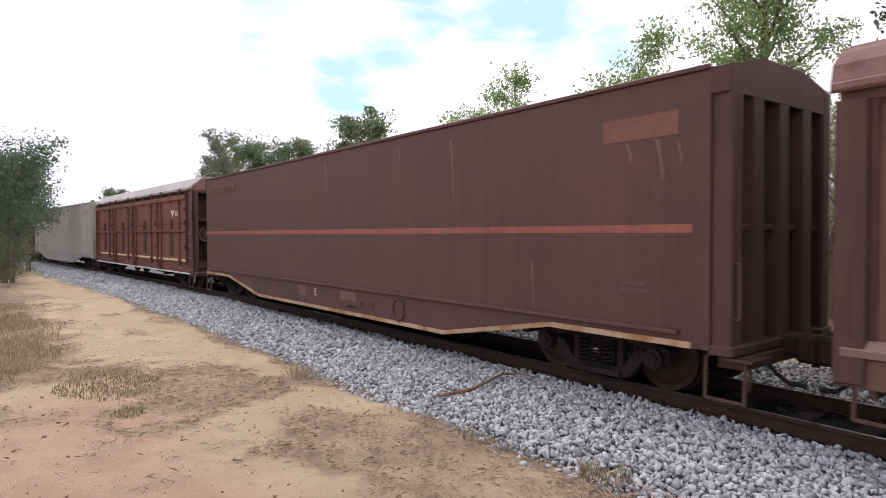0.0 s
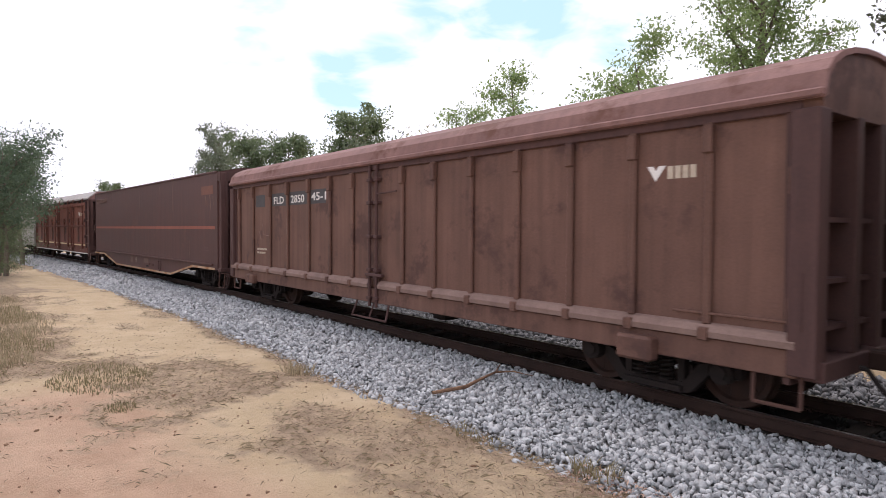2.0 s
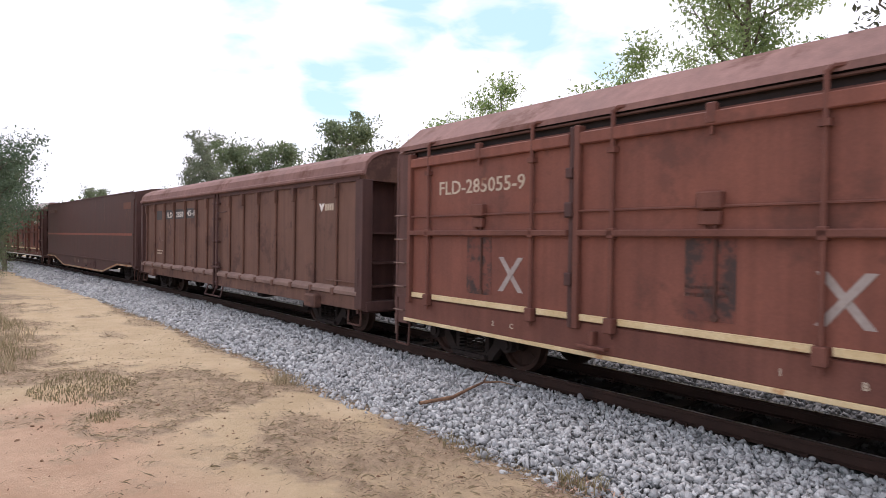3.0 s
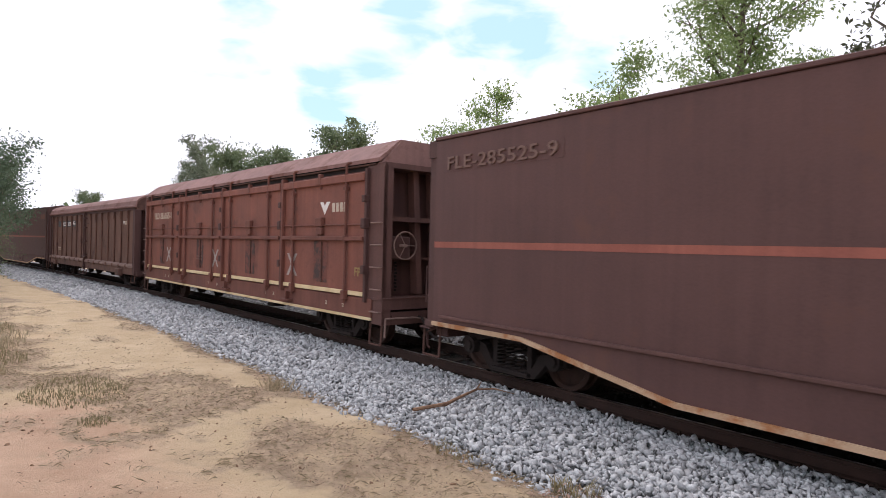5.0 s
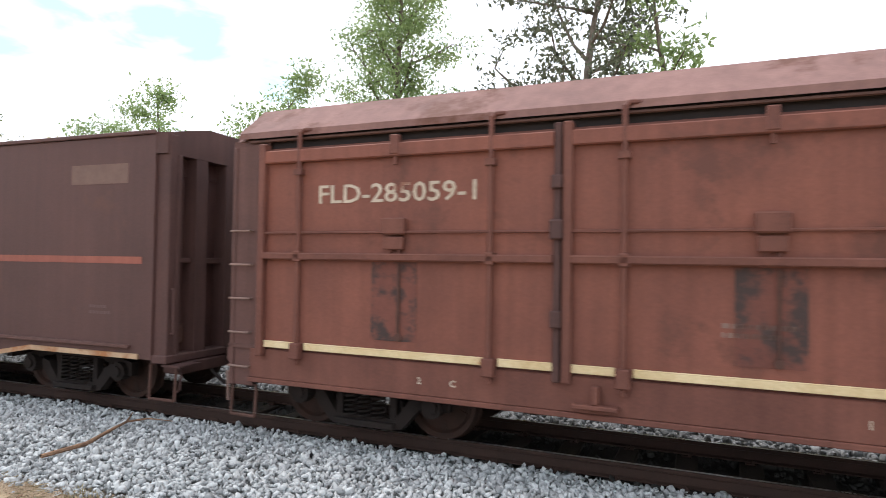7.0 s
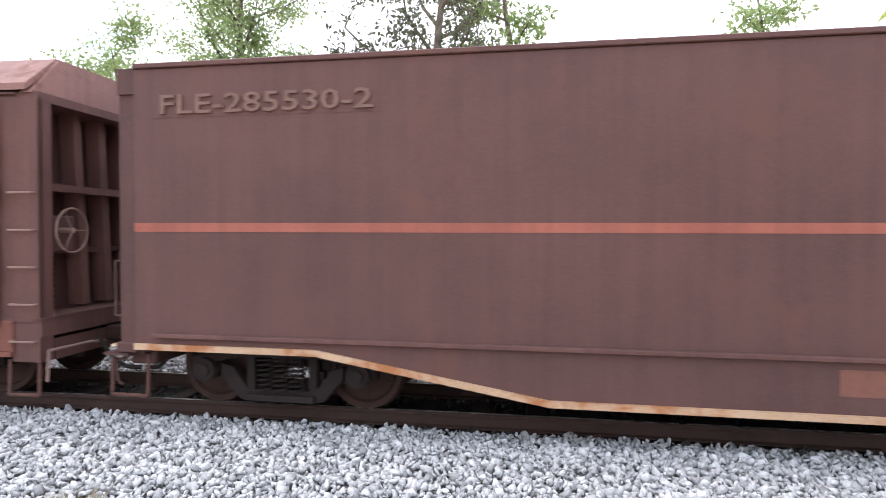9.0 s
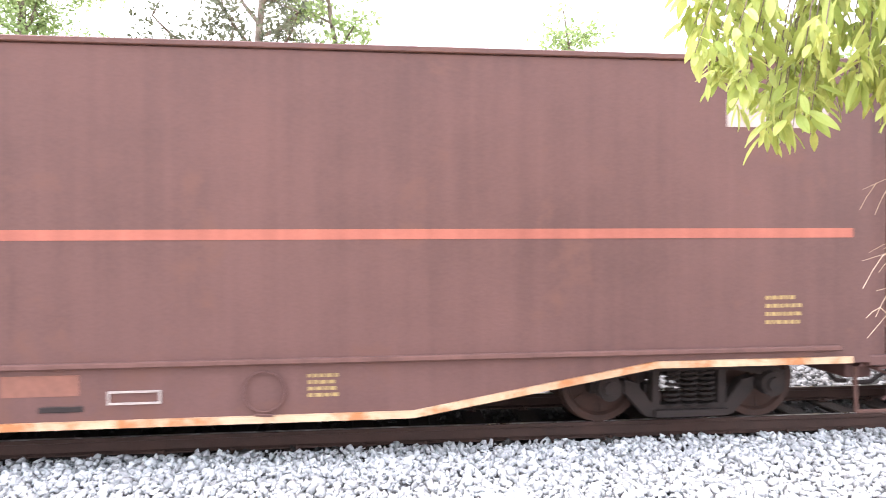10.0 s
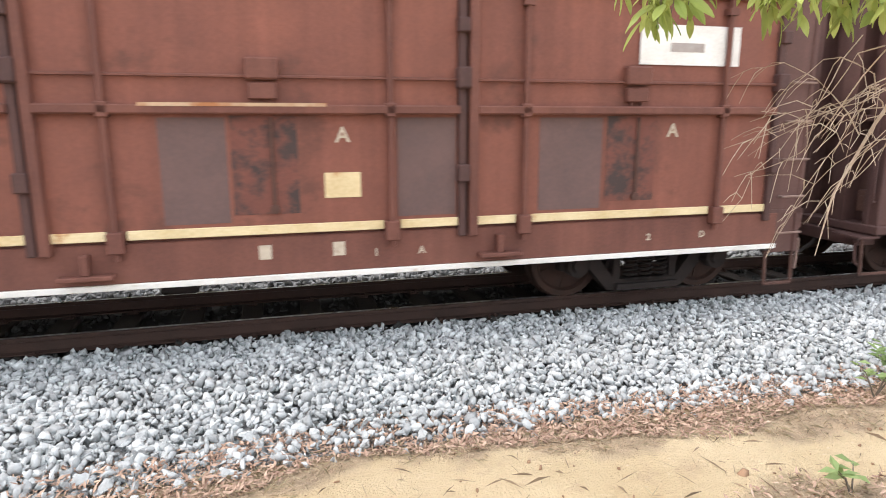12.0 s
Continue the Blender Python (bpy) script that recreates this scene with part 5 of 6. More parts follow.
def grow(height, spread, seed, stems=1, low=0.25, leaves=3500, clump=0.5, lean=(0, 0), limbs=9):
    """Trunk and limbs, and the places of the leaves, of one tree whose foot is the origin."""
    rnd = random.Random(seed)
    rng = np.random.default_rng(seed)
    verts, faces, ends = [], [], []
    for st in range(stems):
        p = Vector((rnd.uniform(-0.2, 0.2) * (stems > 1), rnd.uniform(-0.2, 0.2) * (stems > 1), -0.1))
        d = Vector((rnd.uniform(-0.05, 0.05) + lean[0] + (stems > 1) * rnd.uniform(-0.3, 0.3), rnd.uniform(-0.05, 0.05) + lean[1], 1)).normalized()
        seg, pts = 9, [p]
        for i in range(seg):
            d = (d + Vector((rnd.gauss(0, 0.05), rnd.gauss(0, 0.05), 0.06))).normalized()
            pts.append(pts[-1] + d * height * rnd.uniform(0.85, 1.0) / seg)
        r0 = 0.018 * height + 0.02
        limb(verts, faces, pts, [r0 * (1 - 0.9 * i / seg) for i in range(seg + 1)], 7)
        ends.append((pts[-1], 0.6))
        for b in range(limbs):
            t = low + (0.97 - low) * (b + rnd.random()) / limbs
            i = min(int(t * seg), seg - 1)
            q = pts[i].lerp(pts[i + 1], t * seg - i)
            a = b * 2.4 + rnd.uniform(-0.5, 0.5)
            ln = spread * (1.1 - 0.55 * t) * rnd.uniform(0.6, 1.15)
            dd = Vector((math.cos(a), math.sin(a), rnd.uniform(0.25, 0.9))).normalized()
            bp = [q]
            for k in range(4):
                dd = (dd + Vector((rnd.gauss(0, 0.16), rnd.gauss(0, 0.16), rnd.uniform(-0.05, 0.18)))).normalized()
                bp.append(bp[-1] + dd * ln / 4)
            rb = r0 * (1 - 0.85 * t) * 0.5 + 0.006
            limb(verts, faces, bp, [rb * (1 - 0.2 * k) for k in range(5)], 5)
            for k in (2, 3, 4):
                ends.append((bp[k], 0.45 + 0.2 * (k == 4)))
                for _ in range(2):
                    e = bp[k] + Vector((rnd.gauss(0, 1), rnd.gauss(0, 1), rnd.gauss(0.3, 0.7))).normalized() * ln * 0.28
                    limb(verts, faces, [bp[k], e], [rb * 0.3, 0.004], 4)
                    ends.append((e, 0.5))
    E = np.array([e[0][:] for e in ends])
    pick = rng.integers(0, len(E), leaves)
    keep = rng.uniform(size=len(E)) < 0.86
    P = E[pick] + np.clip(rng.normal(size=(leaves, 3)), -1.5, 1.5) * clump * np.array([1, 1, 0.72]) * rng.uniform(0.35, 1.0, len(E))[pick][:, None]
    P = P[keep[pick]]
    P = P[P[:, 2] > 0.15]
    return verts, faces, P


TREES = {}


def tree(kind, x, y, height, spread, leaf, seed, label, category="tree", scale=1.0, turn=0.0, **kw):
    """A tree or shrub with a trunk and a crown; alike ones share their meshes."""
    z = float(ground_z(np.array([x]), np.array([y]))[0])
    key = (kind, seed)
    if key in TREES:
        return copy_thing(TREES[key], pose(x, y, z, 0, 0, turn) @ Matrix.Scale(scale, 4))
    size = kw.pop("size", 0.13)
    verts, faces, P = grow(height, spread, seed, **kw)
    ob = new(kind)
    raw("trunk", verts, faces, M["bark"], ob)
    leaf_cloud("crown", P, size, M[leaf], seed, ob)
    ob.matrix_world = pose(x, y, z, 0, 0, turn)
    tagged(ob, label, category, "plants along the line")
    TREES[key] = ob
    return ob


# behind the train
tree("slender_tree", -6.5, 12.8, 9.6, 1.9, "leaf_b", 1, "slender bright green tree with upright leafy branches", leaves=22000, clump=0.31, limbs=26, low=0.3, size=0.098)
tree("young_tree", -9.2, 13.4, 6.3, 1.6, "leaf_b", 2, "young bright green tree with thin branches", leaves=6000, clump=0.38, size=0.115)
tree("young_tree", -14.6, 13.4, 6.9, 1.4, "leaf_b", 3, "young bright green tree with thin branches", leaves=5000, clump=0.36, size=0.125)
tree("young_tree", -17.2, 13.4, 6.4, 1.3, "leaf_b", 4, "young bright green tree with thin branches", leaves=4200, clump=0.34, size=0.12)
tree("dark_tree", -3.0, 13.6, 9.9, 3.0, "leaf_c", 5, "open-crowned tree with dull dark olive leaves", leaves=8500, clump=0.33, limbs=18, low=0.35, size=0.135)
tree("young_tree", -0.3, 14.4, 8.6, 1.5, "leaf_b", 6, "young green tree with a sparse crown", leaves=2600, clump=0.36, size=0.16)
tree("young_tree", -11.4, 14.0, 6.9, 1.5, "leaf_b", 2, "", turn=70.0, scale=0.93)
tree("dark_tree", -29.6, 15.0, 7.9, 2.6, "leaf_a", 7, "broad dark green tree with a dense rounded crown", leaves=13000, clump=0.4, limbs=22, low=0.3, size=0.185)
tree("dark_tree", -36.6, 14.8, 7.9, 2.6, "leaf_a", 7, "", turn=130.0, scale=0.97)
tree("dark_tree", -40.0, 14.4, 7.9, 2.6, "leaf_a", 7, "", turn=250.0, scale=0.98)
tree("grey_tree", -50.0, 14.0, 9.2, 2.6, "leaf_d", 8, "airy grey-green tree with a fine crown", leaves=8000, clump=0.36, limbs=20, low=0.25, size=0.19)
tree("grey_tree", -46.5, 14.2, 9.2, 2.6, "leaf_d", 8, "", turn=100.0, scale=0.98)
tree("dark_tree", -69.0, 10.3, 7.9, 2.6, "leaf_a", 7, "", turn=200.0, scale=0.8)
tree("young_tree", 5.4, 14.2, 7.6, 1.4, "leaf_b", 9, "young green tree with a sparse crown", leaves=2600, clump=0.36, size=0.15)
tree("young_tree", 9.8, 13.8, 7.6, 1.4, "leaf_b", 9, "", turn=140.0, scale=0.92)
rnd = random.Random(77)
spots = [(-64 + i * 2.55, 12.6) for i in range(20)] + [(-14 + i * 1.45, 12.2 + 1.3 * (i % 2)) for i in range(20)]
for i, (x, y) in enumerate(spots):
    x += rnd.uniform(-0.6, 0.6)
    y += offset_y(x) * 0.8 + rnd.uniform(-0.5, 0.9)
    k = (i * 7 + rnd.randrange(2)) % 4 if i < 20 else (2, 3, 0, 3, 2)[i % 5]
    tree("shrub", x, y, 3.9, 1.5, ("leaf_d", "leaf_a", "leaf_y", "leaf_y")[k], 20 + k, "dense head-high green shrub beyond the track", "shrub", scale=rnd.uniform(0.85, 1.1) if i >= 20 else rnd.uniform(0.9, 1.25), turn=rnd.uniform(0, 360), stems=4, low=0.05, leaves=8000, clump=0.5, limbs=8, size=0.1)

# this side of the line, along the path
tree("verge_tree", -26.0, -0.2, 5.1, 2.4, "leaf_e", 31, "dark spreading verge tree overhanging the dirt path", leaves=9000, clump=0.34, limbs=20, low=0.4, size=0.12)
for x, y, turn, size in ((-31.0, 0.5, 120.0, 0.95), (-40.0, 1.4, 240.0, 1.1), (-45.0, 0.4, 40.0, 1.2), (-54.0, -1.0, 300.0, 1.35)):
    tree("verge_tree", x, y, 5.1, 2.4, "leaf_e", 31, "", turn=turn, scale=size)
for i, (x, y, sc) in enumerate(((-21.8, -2.0, 0.62), (-25.0, -0.9, 0.55), (-28.5, -0.2, 0.6), (-31.5, 0.3, 0.66), (-36.0, 0.5, 0.8), (-41.0, 0.3, 0.85), (-48.0, -0.2, 0.95), (-58.0, 0.5, 1.2), (-20.0, -3.6, 0.8), (-66.0, -1.0, 1.5), (-74.0, 0.5, 1.5))):
    tree("shrub", x, y, 3.9, 1.5, "leaf_a", 21, "", "shrub", scale=sc, turn=50.0 * i)


def far_woods():
    rng = np.random.default_rng(8)
    n = 70000
    a = rng.uniform(0, 2 * math.pi, n)
    r = rng.uniform(125, 150, n)
    h = 5 + 3.5 * (0.5 + 0.5 * np.sin(a * 23) * np.sin(a * 7 + 1)) + rng.normal(0, 0.8, n)
    P = np.stack([r * np.cos(a), r * np.sin(a), rng.uniform(0, 1, n) ** 0.8 * h], 1)
    ob = leaf_cloud("far_woods", P, 1.05, M["leaf_a"], 9, None, slim=0.8)
    tagged(ob, "distant low green woods round the clearing", "woods", kind="stuff")


far_woods()


# ---------------------------------------------------------------- the branch that hangs into view
def aim(az, el, d):
    """A place d metres from where one stands, at a bearing (left is positive) and a height angle."""
    a, e = radians(az), radians(el)
    return Vector((-d * math.cos(e) * math.sin(a), d * math.cos(e) * math.cos(a), 1.95 + d * math.sin(e)))


def long_leaf():
    verts, faces = [], []
    n = 6
    for i in range(n + 1):
        t = i / n
        wd = 0.16 * math.sin(math.pi * min(t * 0.93 + 0.05, 1.0)) ** 0.8
        z = -0.22 * t * t
        verts += [(t, -wd, z + 0.03), (t, 0, z), (t, wd, z + 0.03)]
        if i:
            b = (i - 1) * 3
            faces += [(b, b + 1, b + 4, b + 3), (b + 1, b + 2, b + 5, b + 4)]
    me = bpy.data.meshes.new("leaf")
    me.from_pydata(verts, [], faces)
    me.materials.append(M["leaf_big"])
    for p in me.polygons:
        p.use_smooth = True
    return me


def overhanging_tree():
    rnd = random.Random(12)
    ob = new("overhanging_tree")
    tagged(ob, "tree with long drooping yellow-green leaves and bare twigs", "tree")
    foot_at = Vector((4.9, 1.3, 0.0))
    verts, faces = [], []
    top = Vector((4.2, 1.7, 3.7))
    limb(verts, faces, [foot_at + Vector((0, 0, -0.1)), foot_at + Vector((-0.1, 0.1, 1.6)), foot_at + Vector((-0.3, 0.2, 2.8)), top, top + Vector((-0.2, 0.1, 1.2))], [0.16, 0.13, 0.11, 0.09, 0.04], 9)
    hub = aim(-41, 29, 3.2)
    limb(verts, faces, [top, top.lerp(hub, 0.5) + Vector((0, 0, 0.18)), hub], [0.06, 0.045, 0.03], 7)
    leaf_me = long_leaf()
    more_v, more_f = [], []
    sprays = []
    for i in range(150):
        az = rnd.uniform(-49, -25)
        floor_el = np.interp(az, [-54, -46, -37, -30, -25], [4.0, 5.5, 5.5, 5.5, 14.0])
        el = floor_el + 1.5 + abs(rnd.gauss(0, 6.5))
        sprays.append(aim(az, min(el, 25), rnd.uniform(2.7, 3.4)))
    count = 0
    for q in sprays:
        via = Vector((hub.x + (q.x - hub.x) * 0.85, hub.y + (q.y - hub.y) * 0.85, hub.z + (q.z - hub.z) * 0.62))
        mid = hub.lerp(via, 0.5) + Vector((rnd.gauss(0, 0.05), rnd.gauss(0, 0.05), rnd.gauss(0.05, 0.05)))
        limb(verts, faces, [hub, mid, via, q], [0.0055, 0.004, 0.003, 0.0018], 5)
        for k in range(13):
            count += 1
            s = rnd.uniform(0.075, 0.125)
            start = q.lerp(via, rnd.uniform(0, 0.25) if k < 8 else rnd.uniform(0.2, 1.0)) + Vector((rnd.gauss(0, 0.02), rnd.gauss(0, 0.02), rnd.gauss(0, 0.02)))
            m = Matrix.Translation(start) @ pose(0, 0, 0, rnd.gauss(0, 25), rnd.uniform(15, 75), rnd.uniform(0, 360)) @ Matrix.Scale(s, 4)
            if count % 5 == 0 and count < 1500:
                lf = new("leaf", leaf_me)
                lf.parent = ob
                lf.matrix_local = m
            else:
                base = len(more_v)
                more_v.extend(tuple(m @ v.co) for v in leaf_me.vertices)
                more_f.extend(tuple(base + j for j in p.vertices) for p in leaf_me.polygons)
    raw("trunk", verts, faces, M["bark"], ob)
    tagged(raw("foliage", more_v, more_f, M["leaf_far"], ob), kind="stuff")
    # bare twigs that droop below the leaves
    for i in range(18):
        verts, faces = [], []
        a = aim(rnd.uniform(-52, -45), rnd.uniform(-2, 6), rnd.uniform(2.9, 3.5))
        b = aim(rnd.uniform(-46, -37.5), rnd.uniform(-9, 4.5), rnd.uniform(2.8, 3.4))
        bend, sag = rnd.uniform(-0.12, 0.22), rnd.uniform(0.0, 0.16)
        pts = []
        for k in range(9):
            t = k / 8
            pts.append(a.lerp(b, t) + Vector((rnd.gauss(0, 0.01), rnd.gauss(0, 0.01), bend * math.sin(math.pi * t) - sag * t * t + rnd.gauss(0, 0.008))))
        limb(verts, faces, pts, [0.003 - 0.00025 * k for k in range(9)], 5)
        for k in (3, 5, 6, 7):
            e = pts[k] + Vector((rnd.gauss(-0.07, 0.06), rnd.gauss(0, 0.06), rnd.uniform(-0.22, 0.03)))
            limb(verts, faces, [pts[k], pts[k].lerp(e, 0.35) + Vector((0, 0, 0.03)), pts[k].lerp(e, 0.7) + Vector((0, 0, 0.02)), e], [0.0021, 0.0018, 0.0014, 0.001], 4)
        raw("twig", verts, faces, M["twig"], ob, "thin dry leafless twig")
    verts, faces = [], []
    main = [aim(-54, 14, 3.4), aim(-50, 6, 3.2), aim(-47, 0, 3.15), aim(-45, -5, 3.1), aim(-44.3, -9.5, 3.1)]
    limb(verts, faces, main, [0.012, 0.01, 0.0075, 0.005, 0.002], 6)
    limb(verts, faces, [top, main[0]], [0.03, 0.02], 6)
    raw("bare_branch", verts, faces, M["twig"], ob, "thin dry leafless branch")


overhanging_tree()


# ---------------------------------------------------------------- litter, stones, sticks and small plants
def scatter_litter():
    rng = np.random.default_rng(21)
    n = 520000
    X, Y = rng.uniform(-22, 7, n), rng.uniform(-3.0, 4.1, n)
    keep = (rng.uniform(size=n) < (litter_at(X, Y) - 0.15) * np.interp(X, [-22, -9, 7], [0.2, 0.5, 0.6]) * smooth(-3.0, -1.0, Y))
    X, Y = X[keep], Y[keep]
    P = np.stack([X, Y, ground_z(X, Y) + rng.uniform(0.004, 0.028, len(X))], 1)
    half = rng.uniform(size=len(P)) < 0.55
    ob = flat_bits("dry_litter", P[half], 0.031, 0.26, M["litter"], 22)
    tagged(ob, "dry brown leaf and bark litter scattered on the dirt", "litter", kind="stuff")
    ob = flat_bits("dry_straw", P[~half], 0.072, 0.05, M["straw"], 23)
    tagged(ob, "dry straw and thin grass stalks lying on the dirt", "litter", kind="stuff")
    n = 32000
    X = rng.uniform(-3.5, 7.5, n)
    Y = foot(X) + rng.uniform(-0.75, 0.3, n)
    low = -0.2 - 0.22 * smooth(-2.0, 3.5, X) + 0.12 * wobble(X, Y, 4.0)
    keep = (Y - foot(X) > low) & (rng.uniform(size=n) < 0.35 + 0.65 * smooth(-3.0, 0.5, X))
    X2, Y2 = rng.uniform(0.8, 6, 7000), rng.uniform(1.6, 2.9, 7000)
    k2 = rng.uniform(size=7000) < litter_at(X2, Y2)
    X, Y = np.concatenate([X[keep], X2[k2]]), np.concatenate([Y[keep], Y2[k2]])
    P = np.stack([X, Y, ground_z(X, Y) + rng.uniform(0.006, 0.035, len(X)) + 0.05 * smooth(-0.15, 0.2, Y - foot(X))], 1)
    ob = flat_bits("bark_chips", P, 0.042, 0.27, M["chip"], 26)
    tagged(ob, "reddish-brown bark chips along the ballast foot", "litter", kind="stuff")
    # loose straws and specks on the open sand
    n = 1500
    X, Y = rng.uniform(-14, 5, n), rng.uniform(-0.5, 3.6, n)
    P = np.stack([X, Y, ground_z(X, Y) + 0.008], 1)
    ob = flat_bits("scattered_straw", P, 0.06, 0.06, M["litter"], 24)
    tagged(ob, "single dry stalks and leaves lying on the sand", "litter", kind="stuff")
    n = 420
    X, Y = rng.uniform(-3.0, 5.5, n), rng.uniform(1.6, 3.5, n)
    P = np.stack([X, Y, ground_z(X, Y) + 0.012], 1)
    ob = flat_bits("fallen_stalks", P, 0.13, 0.018, M["litter"], 27)
    tagged(ob, "thin bent stalks fallen on the pale sand", "litter", kind="stuff")
    n = 1500
    X, Y = rng.uniform(-15, 5, n), rng.uniform(-0.8, 3.7, n)
    P = np.stack([X, Y, ground_z(X, Y) + 0.002], 1)
    stone_field("soil_clods", P, rng.gamma(2.0, 0.007, n) + 0.006, M["clod"], "small brown clods and pebbles on the sand", 25)


def flat_bits(name, P, size, slim, mat, seed):
    """Thin dry pieces lying nearly flat."""
    rng = np.random.default_rng(seed)
    n = len(P)
    a = rng.uniform(0, 2 * math.pi, n)
    tilt, s = rng.normal(0, 0.28, n), size * rng.uniform(0.4, 1.6, n)
    d = np.stack([np.cos(a) * np.cos(tilt), np.sin(a) * np.cos(tilt), np.sin(tilt)], 1) * s[:, None]
    w = np.stack([-np.sin(a), np.cos(a), rng.normal(0, 0.35, n)], 1) * (s * slim)[:, None]
    mid = P + np.stack([0 * a, 0 * a, 0.12 * s], 1)
    V = np.stack([P - d / 2, mid - w / 2, P + d / 2 + np.stack([0 * a, 0 * a, rng.uniform(-0.05, 0.3, n) * s], 1), mid + w / 2], 1)
    F = (np.array([[0, 1, 2], [0, 2, 3]])[None] + (np.arange(n) * 4)[:, None, None]).reshape(-1, 3)
    return raw(name, V.reshape(-1, 3).tolist(), F.tolist(), mat)


scatter_litter()


def grass_tuft(name, x, y, r, n, h, mat, seed, label):
    rng = np.random.default_rng(seed)
    a, q = rng.uniform(0, 2 * math.pi, n), r * np.sqrt(rng.uniform(0, 1, n))
    X, Y = x + q * np.cos(a) * 1.4, y + q * np.sin(a)
    Z = ground_z(X, Y) - 0.005
    b = rng.uniform(0, 2 * math.pi, n)
    hh = h * rng.uniform(0.4, 1.2, n)
    ln = hh * rng.uniform(0.2, 0.9, n)
    verts, faces = [], []
    for i in range(n):
        wx, wy = -math.sin(b[i]) * 0.005, math.cos(b[i]) * 0.005
        dx, dy = math.cos(b[i]) * ln[i], math.sin(b[i]) * ln[i]
        k = len(verts)
        verts += [(X[i] - wx, Y[i] - wy, Z[i]), (X[i] + wx, Y[i] + wy, Z[i]), (X[i] + dx * 0.4 + wx, Y[i] + dy * 0.4 + wy, Z[i] + hh[i] * 0.7), (X[i] + dx * 0.4 - wx, Y[i] + dy * 0.4 - wy, Z[i] + hh[i] * 0.7), (X[i] + dx, Y[i] + dy, Z[i] + hh[i])]
        faces += [(k, k + 1, k + 2, k + 3), (k + 3, k + 2, k + 4)]
    ob = raw(name, verts, faces, mat)
    return tagged(ob, label, "grass", kind="stuff")


grass_tuft("grass_tuft", -9.1, 1.05, 0.6, 1100, 0.055, M["grass"], 1, "low tuft of yellow-green grass on the dirt")
grass_tuft("grass_tuft", -7.6, 1.05, 0.16, 160, 0.05, M["grass"], 2, "tiny tuft of yellow-green grass on the dirt")
grass_tuft("weed_tuft", -3.35, 3.85, 0.16, 130, 0.16, M["grass"], 3, "green weeds at the foot of the ballast")
grass_tuft("weed_tuft", -4.6, 3.75, 0.3, 120, 0.08, M["grass"], 4, "green weeds at the foot of the ballast")
grass_tuft("weed_tuft", -8.2, 3.35, 0.22, 120, 0.14, M["straw"], 5, "dry weeds at the foot of the ballast")
grass_tuft("weed_tuft", -2.4, 3.75, 0.2, 90, 0.1, M["straw"], 6, "dry weeds at the foot of the ballast")


def verge_grass():
    rng = np.random.default_rng(4)
    for i in range(26):
        x = rng.uniform(-23, -9.5)
        y = np.interp(x, [-23, -12.3, -9.4], [0.7, 0.5, -0.4]) - abs(rng.normal(0, 0.8)) - 0.15
        grass_tuft("verge_grass", x, y, 0.6, 260, 0.13, M["straw" if i % 3 else "grass"], 100 + i, "dry sparse grass on the verge beside the path")
    for i in range(44):
        x = rng.uniform(-20, 9)
        grass_tuft("far_grass", x, 11.9 + offset_y(x) + rng.uniform(-0.3, 1.0), 0.9, 320, 1.35, M["straw" if i % 2 else "grass"], 200 + i, "tall dry grass beyond the track")


verge_grass()


def stick():
    verts, faces = [], []
    a, b = Vector((-5.95, 4.05, 0.07)), Vector((-6.1, 5.45, 0.115))
    pts = [a, a.lerp(b, 0.3) + Vector((0.13, 0, 0.015)), a.lerp(b, 0.55) + Vector((0.05, 0, 0.035)), a.lerp(b, 0.8) + Vector((-0.06, 0, 0.03)), b, b + Vector((0.25, 0.12, -0.03))]
    limb(verts, faces, pts, [0.021, 0.023, 0.018, 0.014, 0.011, 0.005], 7)
    limb(verts, faces, [pts[3], pts[3] + Vector((-0.2, 0.25, 0.03))], [0.014, 0.006], 5)
    ob = raw("fallen_branch", verts, faces, material("reddish_dead_wood", (0.09, 0.05, 0.033), (0.36, 0.21, 0.125), 0.85, 0, 5, 50, 0.4))
    tagged(ob, "dead reddish-brown branch lying on the ballast", "branch")


stick()


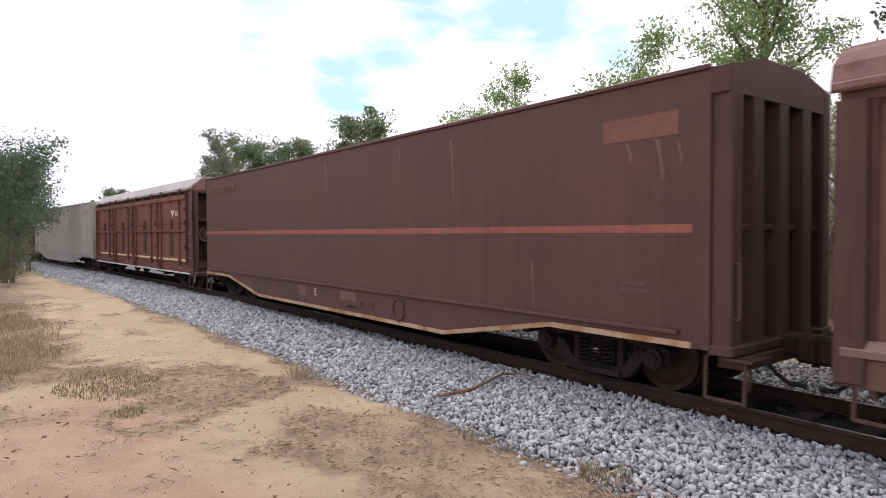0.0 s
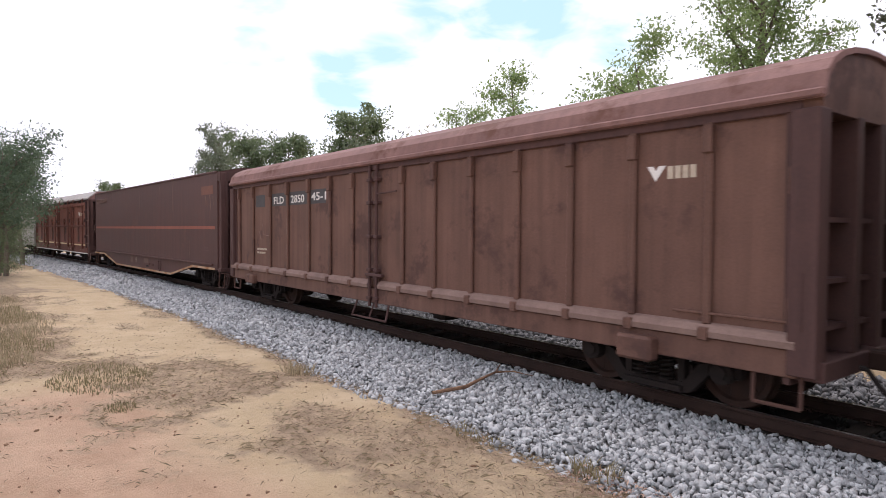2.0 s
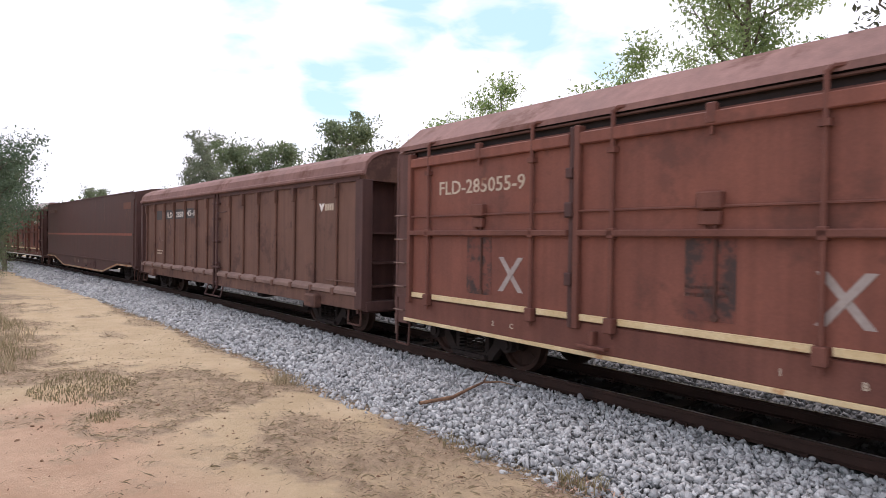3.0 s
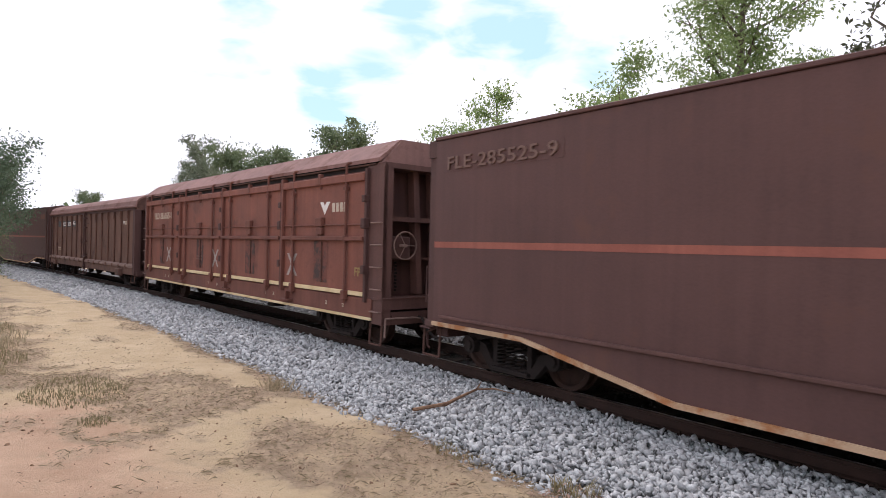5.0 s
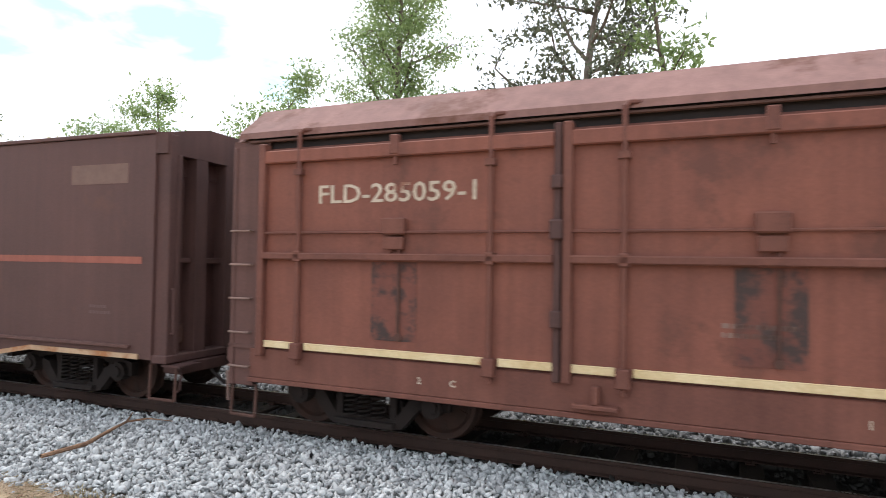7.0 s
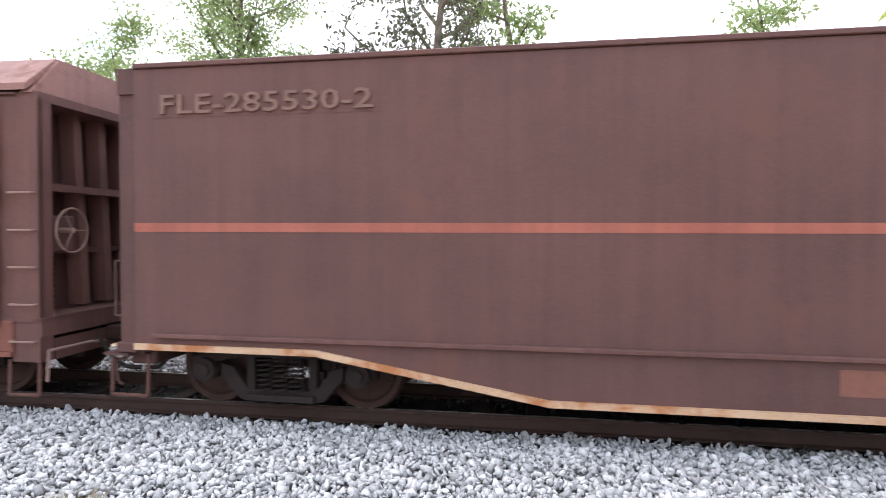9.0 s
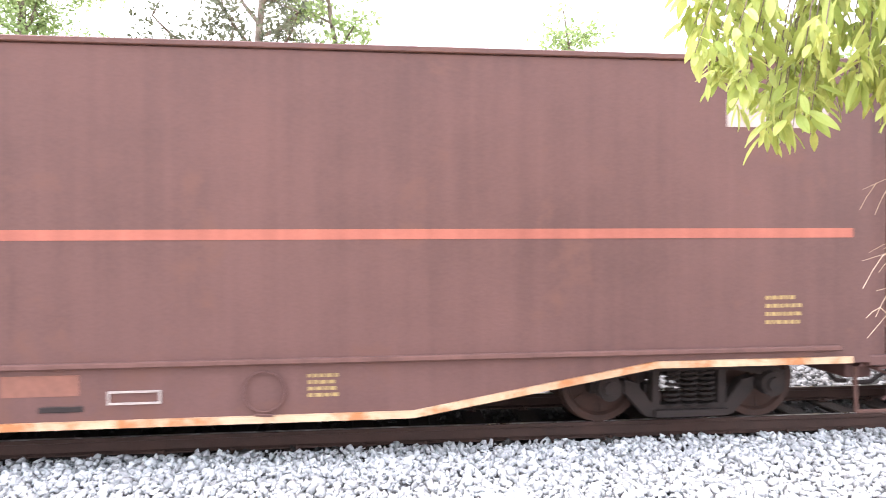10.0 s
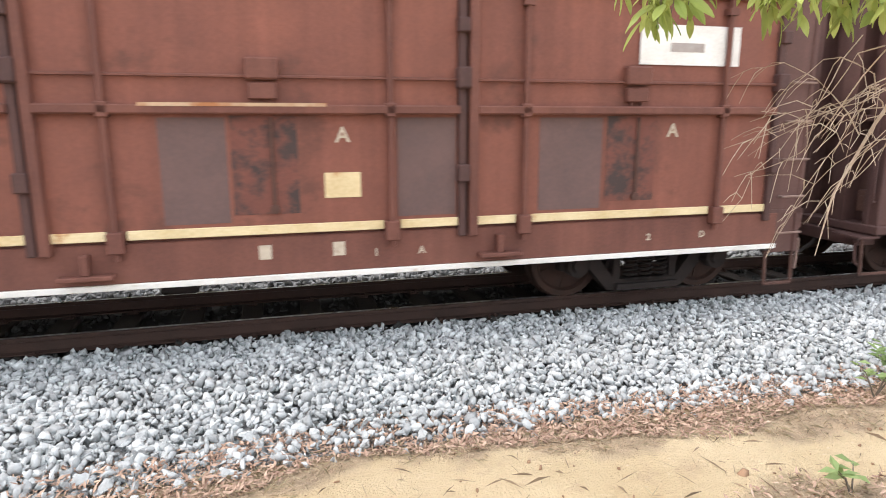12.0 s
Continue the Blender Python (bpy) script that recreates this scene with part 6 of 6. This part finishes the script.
def seedling(x, y, n, h, size, seed):
    """A small broad-leaved plant."""
    rnd = random.Random(seed)
    ob = new("seedling")
    tagged(ob, "small green broad-leaved plant beside the sand", "plant")
    ob.matrix_world = pose(x, y, 0)
    verts, faces, P = [], [], []
    lv, lf = [], []
    for i in range(n):
        a = rnd.uniform(0, 2 * math.pi)
        e = Vector((math.cos(a) * h * 0.6, math.sin(a) * h * 0.6, h * rnd.uniform(0.5, 1)))
        limb(verts, faces, [Vector((0, 0, -0.03)), e * 0.5 + Vector((0, 0, h * 0.15)), e], [0.006, 0.004, 0.002], 4)
        for k in range(4):
            q = e * (0.55 + 0.15 * k) + Vector((0, 0, h * 0.1 * (1 - k / 4)))
            b = rnd.uniform(0, 2 * math.pi)
            d, u = Vector((math.cos(b), math.sin(b), rnd.uniform(-0.2, 0.5))) * size, Vector((-math.sin(b), math.cos(b), rnd.uniform(-0.3, 0.3))) * size * 0.26
            j = len(lv)
            lv.extend(tuple(v) for v in (q, q + d * 0.5 + u + Vector((0, 0, 0.01)), q + d, q + d * 0.5 - u + Vector((0, 0, 0.01)), q + d * 0.5 - Vector((0, 0, 0.006))))
            lf.extend(((j, j + 1, j + 4), (j + 1, j + 2, j + 4), (j + 2, j + 3, j + 4), (j + 3, j, j + 4)))
    raw("stem", verts, faces, M["bark"], ob)
    raw("leaves", lv, lf, M["leaf_b"], ob)


seedling(3.0, 2.6, 3, 0.14, 0.1, 1)
seedling(4.25, 3.55, 7, 0.22, 0.09, 2)
seedling(4.7, 3.75, 8, 0.28, 0.1, 3)


# ---------------------------------------------------------------- what moves
def run(off, t):
    """How far along the track a wagon stands at t seconds."""
    return off - 7.33 * t + 0.005 * t * t


def motions():
    for wagon, off in rolling:
        rows = []
        for i in range(25):
            x, y, h = track(run(off, i * 0.5))
            rows.append((i * 0.5, pose(x, y, RAIL_Z, 0, 0, h)))
        walk(wagon, rows)
    for w, x in axles:
        rows = []
        for i in range(0, 361, 2):
            t = i / FPS
            rows.append((t, pose(x, 0, WHEEL_R, 0, math.degrees(run(0.0, t) / WHEEL_R), 0)))
        walk(w, rows)


motions()
